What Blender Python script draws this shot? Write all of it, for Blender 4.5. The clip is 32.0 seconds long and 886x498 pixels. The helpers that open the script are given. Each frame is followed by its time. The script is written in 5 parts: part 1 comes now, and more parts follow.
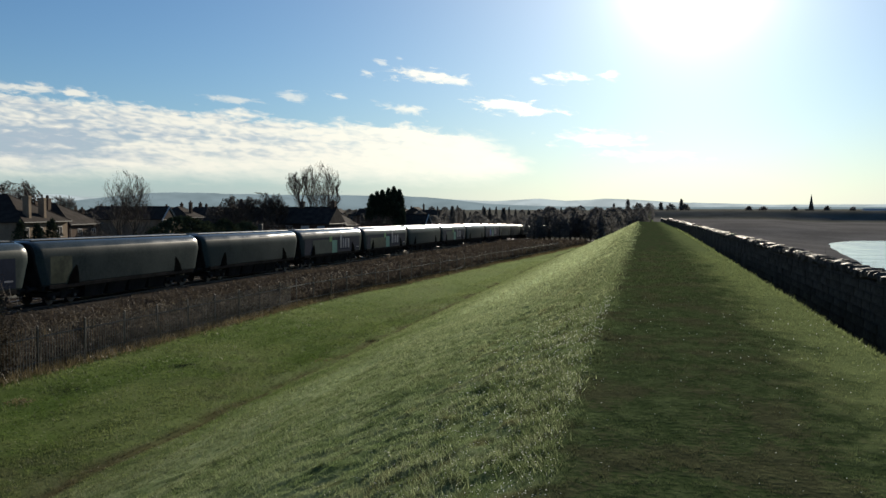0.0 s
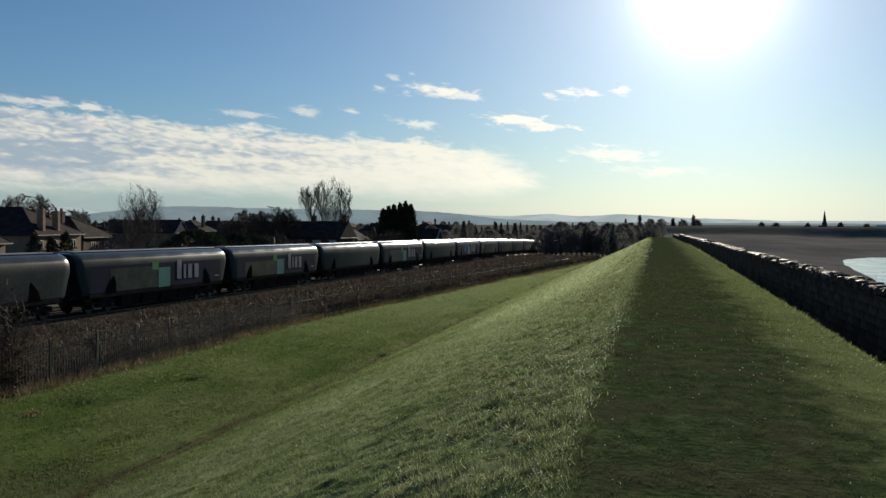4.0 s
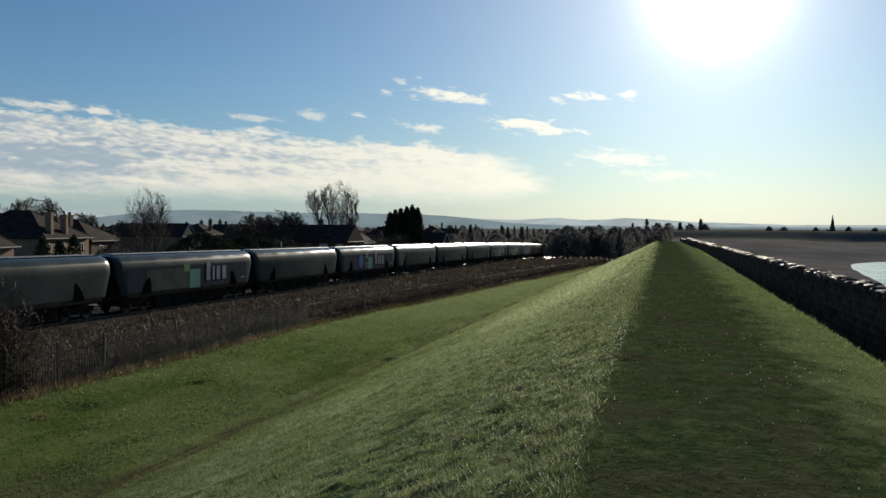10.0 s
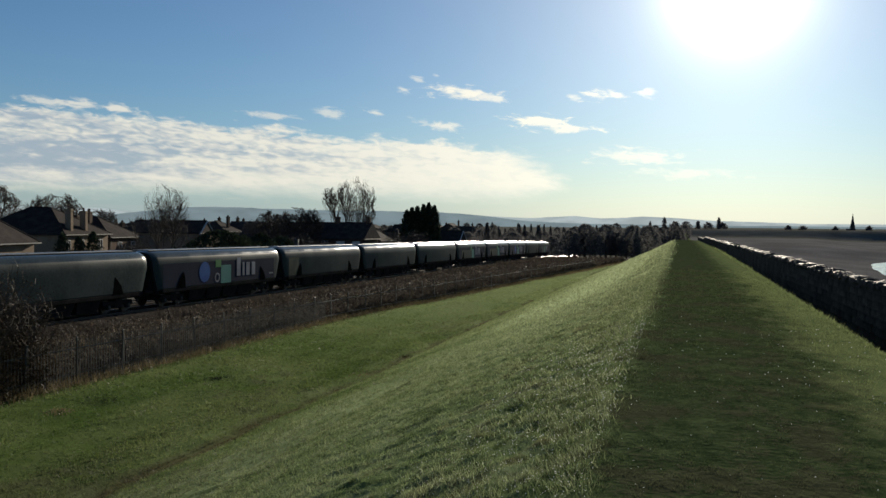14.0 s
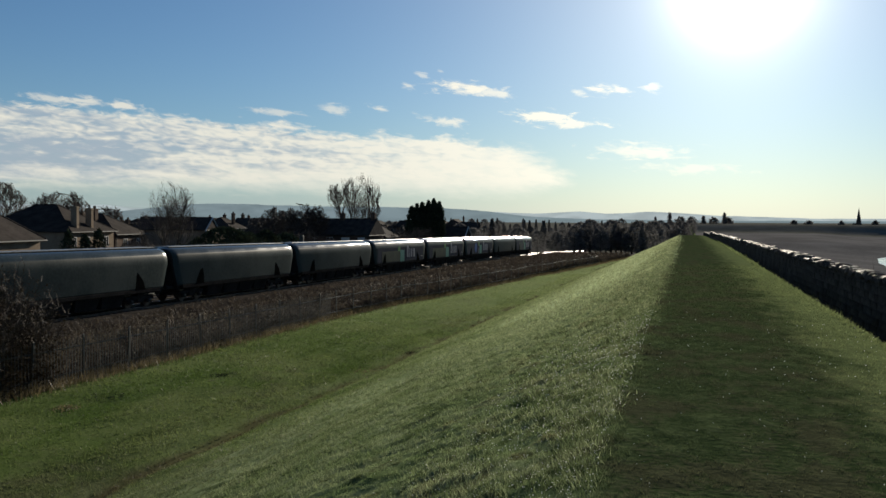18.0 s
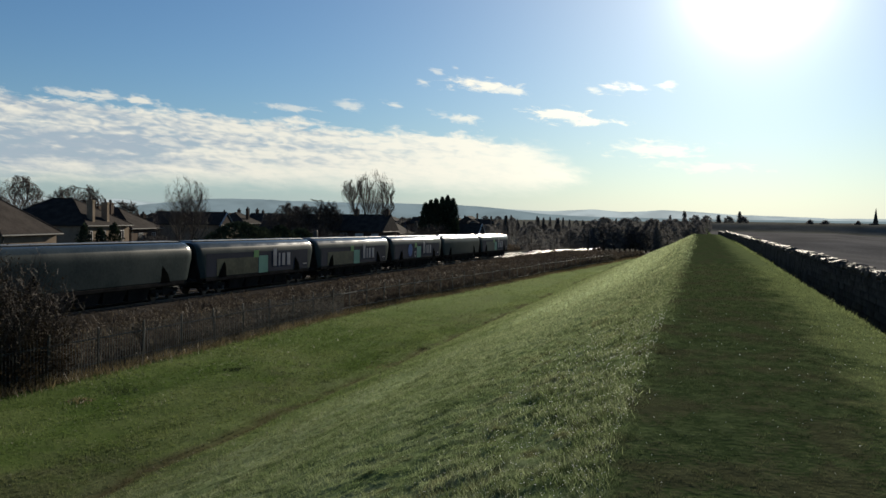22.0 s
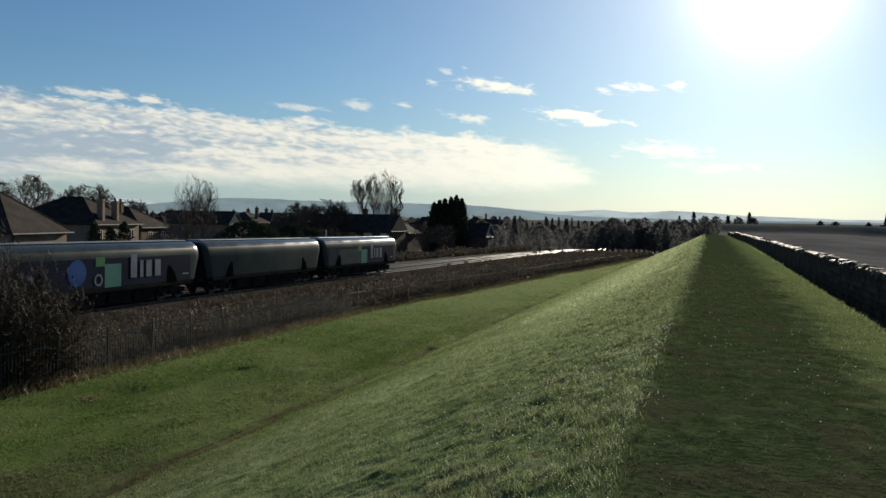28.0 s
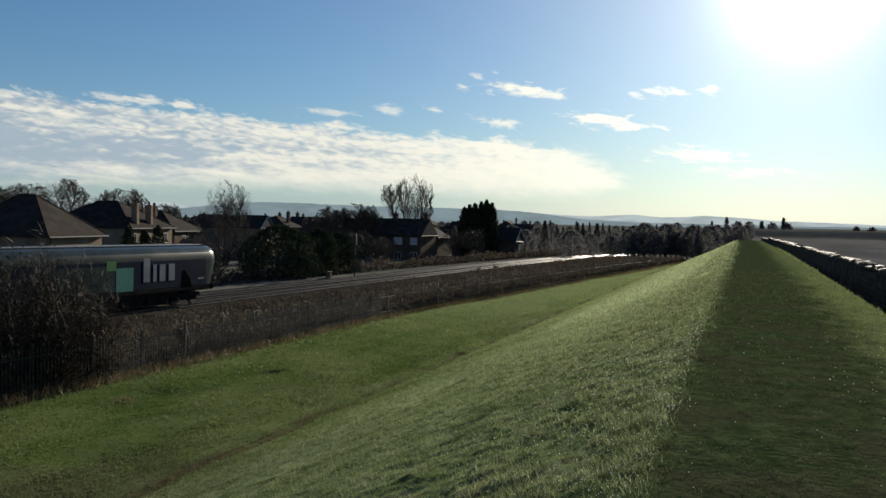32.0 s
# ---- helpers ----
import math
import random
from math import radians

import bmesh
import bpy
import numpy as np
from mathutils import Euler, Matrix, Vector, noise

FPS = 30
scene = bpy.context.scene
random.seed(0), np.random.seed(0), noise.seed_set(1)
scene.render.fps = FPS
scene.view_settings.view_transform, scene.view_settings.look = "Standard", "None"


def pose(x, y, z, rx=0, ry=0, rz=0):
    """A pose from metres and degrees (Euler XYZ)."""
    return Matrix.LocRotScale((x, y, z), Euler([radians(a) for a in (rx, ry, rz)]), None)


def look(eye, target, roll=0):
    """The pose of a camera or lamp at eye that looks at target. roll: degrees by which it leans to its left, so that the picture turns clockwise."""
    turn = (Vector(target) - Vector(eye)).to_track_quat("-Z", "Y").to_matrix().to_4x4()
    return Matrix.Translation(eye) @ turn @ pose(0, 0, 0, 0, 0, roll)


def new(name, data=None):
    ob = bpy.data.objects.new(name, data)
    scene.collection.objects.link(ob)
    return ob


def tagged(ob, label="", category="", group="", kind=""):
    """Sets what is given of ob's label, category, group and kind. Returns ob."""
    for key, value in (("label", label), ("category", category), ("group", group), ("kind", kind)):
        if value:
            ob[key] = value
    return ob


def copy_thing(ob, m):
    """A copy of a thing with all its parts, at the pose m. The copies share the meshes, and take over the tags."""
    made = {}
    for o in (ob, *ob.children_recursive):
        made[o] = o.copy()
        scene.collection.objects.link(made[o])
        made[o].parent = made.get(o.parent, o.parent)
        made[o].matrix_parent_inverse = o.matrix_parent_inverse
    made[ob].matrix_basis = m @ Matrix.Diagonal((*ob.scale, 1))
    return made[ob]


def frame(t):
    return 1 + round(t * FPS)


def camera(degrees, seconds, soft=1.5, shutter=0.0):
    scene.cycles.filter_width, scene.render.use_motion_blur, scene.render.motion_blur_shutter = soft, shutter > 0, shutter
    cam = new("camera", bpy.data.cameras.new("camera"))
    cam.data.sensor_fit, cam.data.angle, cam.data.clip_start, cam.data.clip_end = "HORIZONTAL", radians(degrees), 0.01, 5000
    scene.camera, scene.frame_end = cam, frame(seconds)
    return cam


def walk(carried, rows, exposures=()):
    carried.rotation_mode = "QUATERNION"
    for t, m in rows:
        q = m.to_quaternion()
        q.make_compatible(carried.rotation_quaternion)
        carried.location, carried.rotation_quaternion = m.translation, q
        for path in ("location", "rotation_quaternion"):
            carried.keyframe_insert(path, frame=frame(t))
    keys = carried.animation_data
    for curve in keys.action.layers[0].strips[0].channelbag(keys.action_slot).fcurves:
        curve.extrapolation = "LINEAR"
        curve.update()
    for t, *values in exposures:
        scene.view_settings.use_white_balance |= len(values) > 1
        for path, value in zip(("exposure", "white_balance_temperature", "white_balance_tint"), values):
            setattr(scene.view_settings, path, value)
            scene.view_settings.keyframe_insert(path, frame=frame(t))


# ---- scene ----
EYE = Vector((0.0, 0.0, 1.6))
cam = camera(53.66, 32.0, soft=1.5)
# seconds, turn to the right of the ridge line, tilt, lean
HEADING = [
    (0.0, -12.85, -2.70, 0.00),
    (0.5, -12.47, -2.35, 0.16),
    (1.0, -12.28, -1.93, -0.33),
    (1.5, -12.97, -1.83, -0.05),
    (2.0, -13.43, -1.88, 0.40),
    (2.5, -13.47, -1.80, 0.18),
    (3.0, -13.37, -1.72, 0.38),
    (3.5, -13.43, -1.80, 0.29),
    (5.5, -14.13, -1.16, 0.41),
    (6.0, -14.06, -1.00, 0.32),
    (6.5, -13.98, -1.08, 0.48),
    (7.0, -14.03, -1.28, 0.36),
    (7.5, -14.37, -1.31, 0.28),
    (8.0, -14.62, -1.25, 0.52),
    (8.5, -14.34, -1.28, 0.24),
    (9.0, -14.14, -1.33, 0.34),
    (9.5, -14.05, -1.29, -0.02),
    (10.0, -14.03, -1.49, 0.31),
    (10.5, -14.25, -1.82, 0.59),
    (11.0, -14.52, -2.04, 0.54),
    (11.5, -15.01, -2.07, 0.16),
    (12.0, -15.26, -1.82, 0.01),
    (12.5, -15.26, -1.68, 0.24),
    (13.0, -15.25, -1.66, 0.39),
    (13.5, -15.25, -1.59, 0.50),
    (14.0, -15.11, -1.64, 0.51),
    (14.5, -15.05, -1.88, 0.45),
    (16.5, -15.48, -2.16, 0.17),
    (17.0, -15.49, -1.95, 0.43),
    (17.5, -15.36, -1.88, 0.49),
    (18.0, -15.44, -1.91, 0.31),
    (18.5, -15.58, -1.94, 0.46),
    (19.0, -15.67, -1.93, 0.68),
    (19.5, -15.62, -1.84, 0.53),
    (20.0, -15.61, -1.77, 0.75),
    (20.5, -15.65, -1.95, 1.04),
    (21.0, -15.73, -2.01, 0.99),
    (21.5, -15.97, -2.08, 0.83),
    (22.0, -16.32, -2.13, 0.78),
    (22.5, -16.66, -2.14, 0.92),
    (23.0, -16.95, -2.14, 0.94),
    (23.5, -17.09, -2.16, 0.96),
    (24.0, -17.37, -2.21, 0.78),
    (24.5, -17.42, -2.17, 0.82),
    (25.0, -17.30, -2.11, 0.70),
    (25.5, -17.10, -2.08, 1.13),
    (27.5, -16.95, -2.04, 0.91),
    (28.0, -16.88, -2.14, 0.96),
    (28.5, -16.78, -2.07, 1.04),
    (29.0, -16.94, -1.88, 0.91),
    (29.5, -17.06, -1.69, 0.27),
    (30.0, -17.45, -1.52, 0.59),
    (30.5, -18.19, -1.42, 0.52),
    (31.0, -18.55, -1.52, 0.65),
    (31.5, -18.78, -1.72, 0.77),
    (32.0, -18.85, -1.88, 1.10),
]


def aim(turn, tilt, lean):
    a, b = radians(turn), radians(tilt)
    return look(EYE, EYE + Vector((math.sin(a) * math.cos(b), math.cos(a) * math.cos(b), math.sin(b))), lean)


walk(cam, [(t, aim(a, b, c)) for t, a, b, c in HEADING], exposures=[(0.0, 0.75), (1.5, 0.6), (3.0, 0.55), (19.0, 0.55), (24.0, 0.65), (32.0, 0.65)])

# ---------------------------------------------------------------- sky and sun
SUN_AZ, SUN_EL = 3.1, 15.0


def link_math(nt, op, a, b=None, c=None, clamp=False):
    n = nt.nodes.new("ShaderNodeMath")
    n.operation, n.use_clamp = op, clamp
    for i, v in enumerate((a, b, c)):
        if v is None:
            continue
        if isinstance(v, (int, float)):
            n.inputs[i].default_value = v
        else:
            nt.links.new(v, n.inputs[i])
    return n.outputs[0]


def ramp01(nt, v, lo, hi):
    n = nt.nodes.new("ShaderNodeMapRange")
    n.interpolation_type = "SMOOTHSTEP"
    nt.links.new(v, n.inputs[0])
    n.inputs[1].default_value, n.inputs[2].default_value = lo, hi
    return n.outputs[0]


def make_sky():
    w = bpy.data.worlds.new("sky")
    scene.world = w
    w.use_nodes = True
    nt = w.node_tree
    nt.nodes.clear()
    out = nt.nodes.new("ShaderNodeOutputWorld")
    bg = nt.nodes.new("ShaderNodeBackground")
    bg.inputs[1].default_value = SKY_STRENGTH
    sky = nt.nodes.new("ShaderNodeTexSky")
    sky.sky_type = "NISHITA"
    sky.sun_disc = False
    sky.sun_elevation, sky.sun_rotation = radians(SUN_EL), radians(SUN_AZ)
    sky.air_density, sky.dust_density, sky.ozone_density, sky.altitude = 1.0, 0.12, 2.5, 100
    tc = nt.nodes.new("ShaderNodeTexCoord")
    d = tc.outputs["Generated"]
    sep = nt.nodes.new("ShaderNodeSeparateXYZ")
    nt.links.new(d, sep.inputs[0])
    x, y, z = sep.outputs
    az = link_math(nt, "MULTIPLY", link_math(nt, "ARCTAN2", x, y), 57.29578)
    el = link_math(nt, "MULTIPLY", link_math(nt, "ARCSINE", z), 57.29578)
    # cloud space: azimuth and stretched elevation, in degrees
    comb = nt.nodes.new("ShaderNodeCombineXYZ")
    nt.links.new(az, comb.inputs[0])
    nt.links.new(link_math(nt, "ADD", link_math(nt, "MULTIPLY", el, 3.2), link_math(nt, "MULTIPLY", az, 0.25)), comb.inputs[1])

    def noise_tex(scale, detail, rough=0.55, dist=0.0):
        n = nt.nodes.new("ShaderNodeTexNoise")
        n.inputs["Scale"].default_value, n.inputs["Detail"].default_value = scale, detail
        n.inputs["Roughness"].default_value, n.inputs["Distortion"].default_value = rough, dist
        nt.links.new(comb.outputs[0], n.inputs["Vector"])
        return n.outputs["Fac"]

    big = noise_tex(0.16, 5, 0.6, 0.4)
    fine = noise_tex(0.75, 6, 0.62, 0.5)
    streak = noise_tex(0.28, 4, 0.55, 0.15)
    ripple = noise_tex(1.0, 2, 0.45, 0.6)
    low_comb = nt.nodes.new("ShaderNodeCombineXYZ")
    nt.links.new(link_math(nt, "MULTIPLY", az, 0.3), low_comb.inputs[0])
    nt.links.new(link_math(nt, "ADD", link_math(nt, "MULTIPLY", el, 2.4), link_math(nt, "MULTIPLY", az, 0.09)), low_comb.inputs[1])
    bands = nt.nodes.new("ShaderNodeTexNoise")
    bands.inputs["Scale"].default_value, bands.inputs["Detail"].default_value, bands.inputs["Distortion"].default_value = 0.5, 4, 0.6
    nt.links.new(low_comb.outputs[0], bands.inputs["Vector"])
    broad = bands.outputs["Fac"]
    wob = link_math(nt, "ADD", link_math(nt, "MULTIPLY", link_math(nt, "SUBTRACT", big, 0.5), 5.0),
                    link_math(nt, "MULTIPLY", link_math(nt, "SUBTRACT", fine, 0.5), 2.4))
    # long bank of thin cloud: ragged upper edge that falls towards the sun
    top = link_math(nt, "ADD", link_math(nt, "MULTIPLY", az, -0.058), 4.55)
    top = link_math(nt, "ADD", top, link_math(nt, "MULTIPLY", wob, 0.42))
    upper = ramp01(nt, link_math(nt, "MULTIPLY_ADD", link_math(nt, "SUBTRACT", fine, 0.5), 1.6, link_math(nt, "MULTIPLY", link_math(nt, "SUBTRACT", top, el), 1.4)), -0.1, 1.0)
    lower = ramp01(nt, link_math(nt, "ADD", el, link_math(nt, "MULTIPLY", wob, 0.25)), 1.2, 2.8)
    tip = link_math(nt, "ADD", link_math(nt, "MULTIPLY", link_math(nt, "ABSOLUTE", link_math(nt, "SUBTRACT", el, 3.0)), 2.0), 7.0)
    right = ramp01(nt, link_math(nt, "SUBTRACT", link_math(nt, "SUBTRACT", link_math(nt, "MULTIPLY", wob, 1.6), tip), az), -1.5, 2.5)
    dens = link_math(nt, "MULTIPLY_ADD", ramp01(nt, link_math(nt, "ADD", link_math(nt, "MULTIPLY", streak, 0.5), link_math(nt, "MULTIPLY", ripple, 0.5)), 0.34, 0.56), 0.2, 0.8)
    bank = link_math(nt, "MULTIPLY", link_math(nt, "MULTIPLY", upper, lower), link_math(nt, "MULTIPLY", right, dens))
    # small scattered clouds: azimuth, elevation, half width, half height, thickness
    small = None
    for a, e, sa, se, k in ((-14.0, 8.5, 2.4, 0.5, 1.0), (-12.4, 8.2, 1.6, 0.4, 0.8), (-8.9, 6.6, 2.3, 0.5, 1.2), (-7.2, 6.3, 2.6, 0.35, 1.0), (-16.6, 6.6, 0.8, 0.3, 0.6), (-15.0, 6.35, 1.2, 0.3, 0.8),
                            (-22.6, 7.1, 1.1, 0.36, 0.6), (-26.2, 6.75, 2.0, 0.22, 0.6), (-5.4, 8.3, 0.9, 0.35, 0.9), (-6.9, 8.2, 0.7, 0.3, 0.7), (-3.9, 8.25, 0.7, 0.3, 0.9), (-2.2, 8.4, 0.7, 0.3, 0.7),
                            (-2.9, 4.4, 3.4, 0.6, 0.7), (0.2, 3.3, 3.4, 0.4, 0.5), (-37.6, 6.95, 1.6, 0.32, 0.8), (-16.9, 9.3, 0.5, 0.2, 0.5), (-15.7, 9.6, 0.4, 0.16, 0.4),
                            (-35.4, 6.85, 1.4, 0.34, 0.9), (-39.8, 7.05, 1.2, 0.3, 0.7), (-19.7, 7.2, 0.7, 0.25, 0.7), (-1.0, 14.6, 0.8, 0.25, 0.6), (-17.8, 8.6, 0.6, 0.25, 0.6)):
        da = link_math(nt, "DIVIDE", link_math(nt, "SUBTRACT", az, a), sa)
        de = link_math(nt, "DIVIDE", link_math(nt, "ADD", link_math(nt, "SUBTRACT", el, e), link_math(nt, "MULTIPLY", da, 0.12)), se)
        r = link_math(nt, "SQRT", link_math(nt, "ADD", link_math(nt, "MULTIPLY", da, da), link_math(nt, "MULTIPLY", de, de)))
        v = link_math(nt, "MULTIPLY", ramp01(nt, link_math(nt, "SUBTRACT", 1.0, link_math(nt, "ADD", r, link_math(nt, "MULTIPLY", link_math(nt, "SUBTRACT", fine, 0.5), -3.6))), -0.1, 0.9), k)
        small = v if small is None else link_math(nt, "MAXIMUM", small, v)
    cloud = link_math(nt, "MAXIMUM", bank, small, clamp=True)
    # whitish veil low over the horizon
    veil = link_math(nt, "MULTIPLY", link_math(nt, "POWER", 2.71828, link_math(nt, "MULTIPLY", link_math(nt, "ABSOLUTE", el), -0.36)), 0.85)
    # angle from the sun, in degrees
    sd = Vector((math.sin(radians(SUN_AZ)) * math.cos(radians(SUN_EL)), math.cos(radians(SUN_AZ)) * math.cos(radians(SUN_EL)), math.sin(radians(SUN_EL))))
    dot = nt.nodes.new("ShaderNodeVectorMath")
    dot.operation = "DOT_PRODUCT"
    nt.links.new(d, dot.inputs[0])
    dot.inputs[1].default_value = sd
    ang = link_math(nt, "MULTIPLY", link_math(nt, "ARCCOSINE", link_math(nt, "MINIMUM", dot.outputs["Value"], 1.0)), 57.29578)
    glow = link_math(nt, "ADD", link_math(nt, "MULTIPLY", link_math(nt, "POWER", 2.71828, link_math(nt, "MULTIPLY", ang, -0.9)), GLOW_CORE),
                     link_math(nt, "MULTIPLY", link_math(nt, "POWER", 2.71828, link_math(nt, "MULTIPLY", ang, -0.11)), GLOW_WIDE))

    def mix(fac, a, b, mode="MIX"):
        n = nt.nodes.new("ShaderNodeMix")
        n.data_type, n.blend_type = "RGBA", mode
        for sock, v in ((n.inputs["Factor"], fac), (n.inputs["A"], a), (n.inputs["B"], b)):
            if isinstance(v, (int, float)):
                sock.default_value = v
            elif isinstance(v, tuple):
                sock.default_value = (*v, 1)
            else:
                nt.links.new(v, sock)
        return n.outputs["Result"]

    near_sun = ramp01(nt, ang, 34.0, 8.0)
    base = mix(1.0, sky.outputs[0], SKY_TINT, "MULTIPLY")
    veil_col = mix(near_sun, VEIL_FAR, VEIL_NEAR)
    c = mix(veil, base, veil_col)
    tone = link_math(nt, "ADD", link_math(nt, "MULTIPLY", broad, 0.6), link_math(nt, "MULTIPLY", fine, 0.3))
    billow = link_math(nt, "MULTIPLY", link_math(nt, "SUBTRACT", ripple, 0.5), ramp01(nt, el, 2.0, 4.5))
    tone = link_math(nt, "MULTIPLY_ADD", billow, 0.5, link_math(nt, "MULTIPLY_ADD", link_math(nt, "ABSOLUTE", link_math(nt, "SUBTRACT", el, 4.2)), 0.09, link_math(nt, "ADD", tone, 0.09)))
    shade = ramp01(nt, link_math(nt, "ADD", tone, link_math(nt, "MULTIPLY", link_math(nt, "SUBTRACT", az, -27.0), 0.011)), 0.40, 0.70)
    cloud_col = mix(shade, CLOUD_SHADE, CLOUD_LIT)
    cloud_col = mix(near_sun, cloud_col, CLOUD_SUN)
    c = mix(link_math(nt, "MULTIPLY", cloud, 0.9), c, cloud_col)
    gcol = mix(1.0, (1.0, 0.93, 0.78), glow, "MULTIPLY")
    c = mix(1.0, c, gcol, "ADD")
    nt.links.new(c, bg.inputs[0])
    nt.links.new(bg.outputs[0], out.inputs[0])


SKY_STRENGTH, GLOW_CORE, GLOW_WIDE = 0.058, 170.0, 9.6
SKY_TINT = (0.505, 0.69, 0.86)
VEIL_FAR, VEIL_NEAR = (4.2, 5.2, 5.8), (8.6, 8.8, 7.4)
CLOUD_LIT, CLOUD_SHADE, CLOUD_SUN = (9.9, 9.5, 8.2), (4.4, 5.2, 6.0), (11.5, 11.0, 9.2)
make_sky()
sun = new("sun", bpy.data.lights.new("sun", "SUN"))
sun.data.energy, sun.data.angle, sun.data.color = 5.0, radians(0.53), (1.0, 0.9, 0.74)
SUN_DIR = Vector((math.sin(radians(SUN_AZ)) * math.cos(radians(SUN_EL)), math.cos(radians(SUN_AZ)) * math.cos(radians(SUN_EL)), math.sin(radians(SUN_EL))))
sun.matrix_world = look(SUN_DIR * 100, (0, 0, 0))


# ---------------------------------------------------------------- materials
def mat(name, a, b, scale=4.0, rough=0.7, metal=0.0, bump=0.15, fine=40.0, spec=0.4, translucent=0.0, vary=0.0, island=False):
    """Two colours mixed by noise at two scales, with fine relief."""
    m = bpy.data.materials.new(name)
    m.use_nodes = True
    nt = m.node_tree
    bs = nt.nodes["Principled BSDF"]
    tc = nt.nodes.new("ShaderNodeTexCoord")
    n1, n2 = nt.nodes.new("ShaderNodeTexNoise"), nt.nodes.new("ShaderNodeTexNoise")
    for n, s, dt in ((n1, scale, 4), (n2, fine, 3)):
        n.inputs["Scale"].default_value, n.inputs["Detail"].default_value = s, dt
        nt.links.new(tc.outputs["Object"], n.inputs["Vector"])
    f = link_math(nt, "MULTIPLY_ADD", n2.outputs["Fac"], 0.6, link_math(nt, "MULTIPLY", n1.outputs["Fac"], 1.0))
    f = ramp01(nt, f, 0.55, 1.05)
    mx = nt.nodes.new("ShaderNodeMix")
    mx.data_type = "RGBA"
    nt.links.new(f, mx.inputs["Factor"])
    mx.inputs["A"].default_value, mx.inputs["B"].default_value = (*a, 1), (*b, 1)
    col = mx.outputs["Result"]
    if vary:
        if island:
            src = nt.nodes.new("ShaderNodeNewGeometry").outputs["Random Per Island"]
        else:
            src = nt.nodes.new("ShaderNodeObjectInfo").outputs["Random"]
        hs = nt.nodes.new("ShaderNodeHueSaturation")
        nt.links.new(link_math(nt, "MULTIPLY_ADD", src, 2 * vary, 1 - vary), hs.inputs["Value"])
        nt.links.new(col, hs.inputs["Color"])
        col = hs.outputs["Color"]
    nt.links.new(col, bs.inputs["Base Color"])
    nt.links.new(link_math(nt, "MULTIPLY_ADD", n1.outputs["Fac"], 0.25, rough - 0.12, clamp=True), bs.inputs["Roughness"])
    bs.inputs["Metallic"].default_value, bs.inputs["Specular IOR Level"].default_value = metal, spec
    if bump:
        bn = nt.nodes.new("ShaderNodeBump")
        bn.inputs["Strength"].default_value, bn.inputs["Distance"].default_value = bump, 0.02
        nt.links.new(n2.outputs["Fac"], bn.inputs["Height"])
        nt.links.new(bn.outputs[0], bs.inputs["Normal"])
    if translucent:
        tr = nt.nodes.new("ShaderNodeBsdfTranslucent")
        nt.links.new(col, tr.inputs["Color"])
        ms = nt.nodes.new("ShaderNodeMixShader")
        ms.inputs[0].default_value = translucent
        nt.links.new(bs.outputs[0], ms.inputs[1])
        nt.links.new(tr.outputs[0], ms.inputs[2])
        nt.links.new(ms.outputs[0], nt.nodes["Material Output"].inputs[0])
    return m


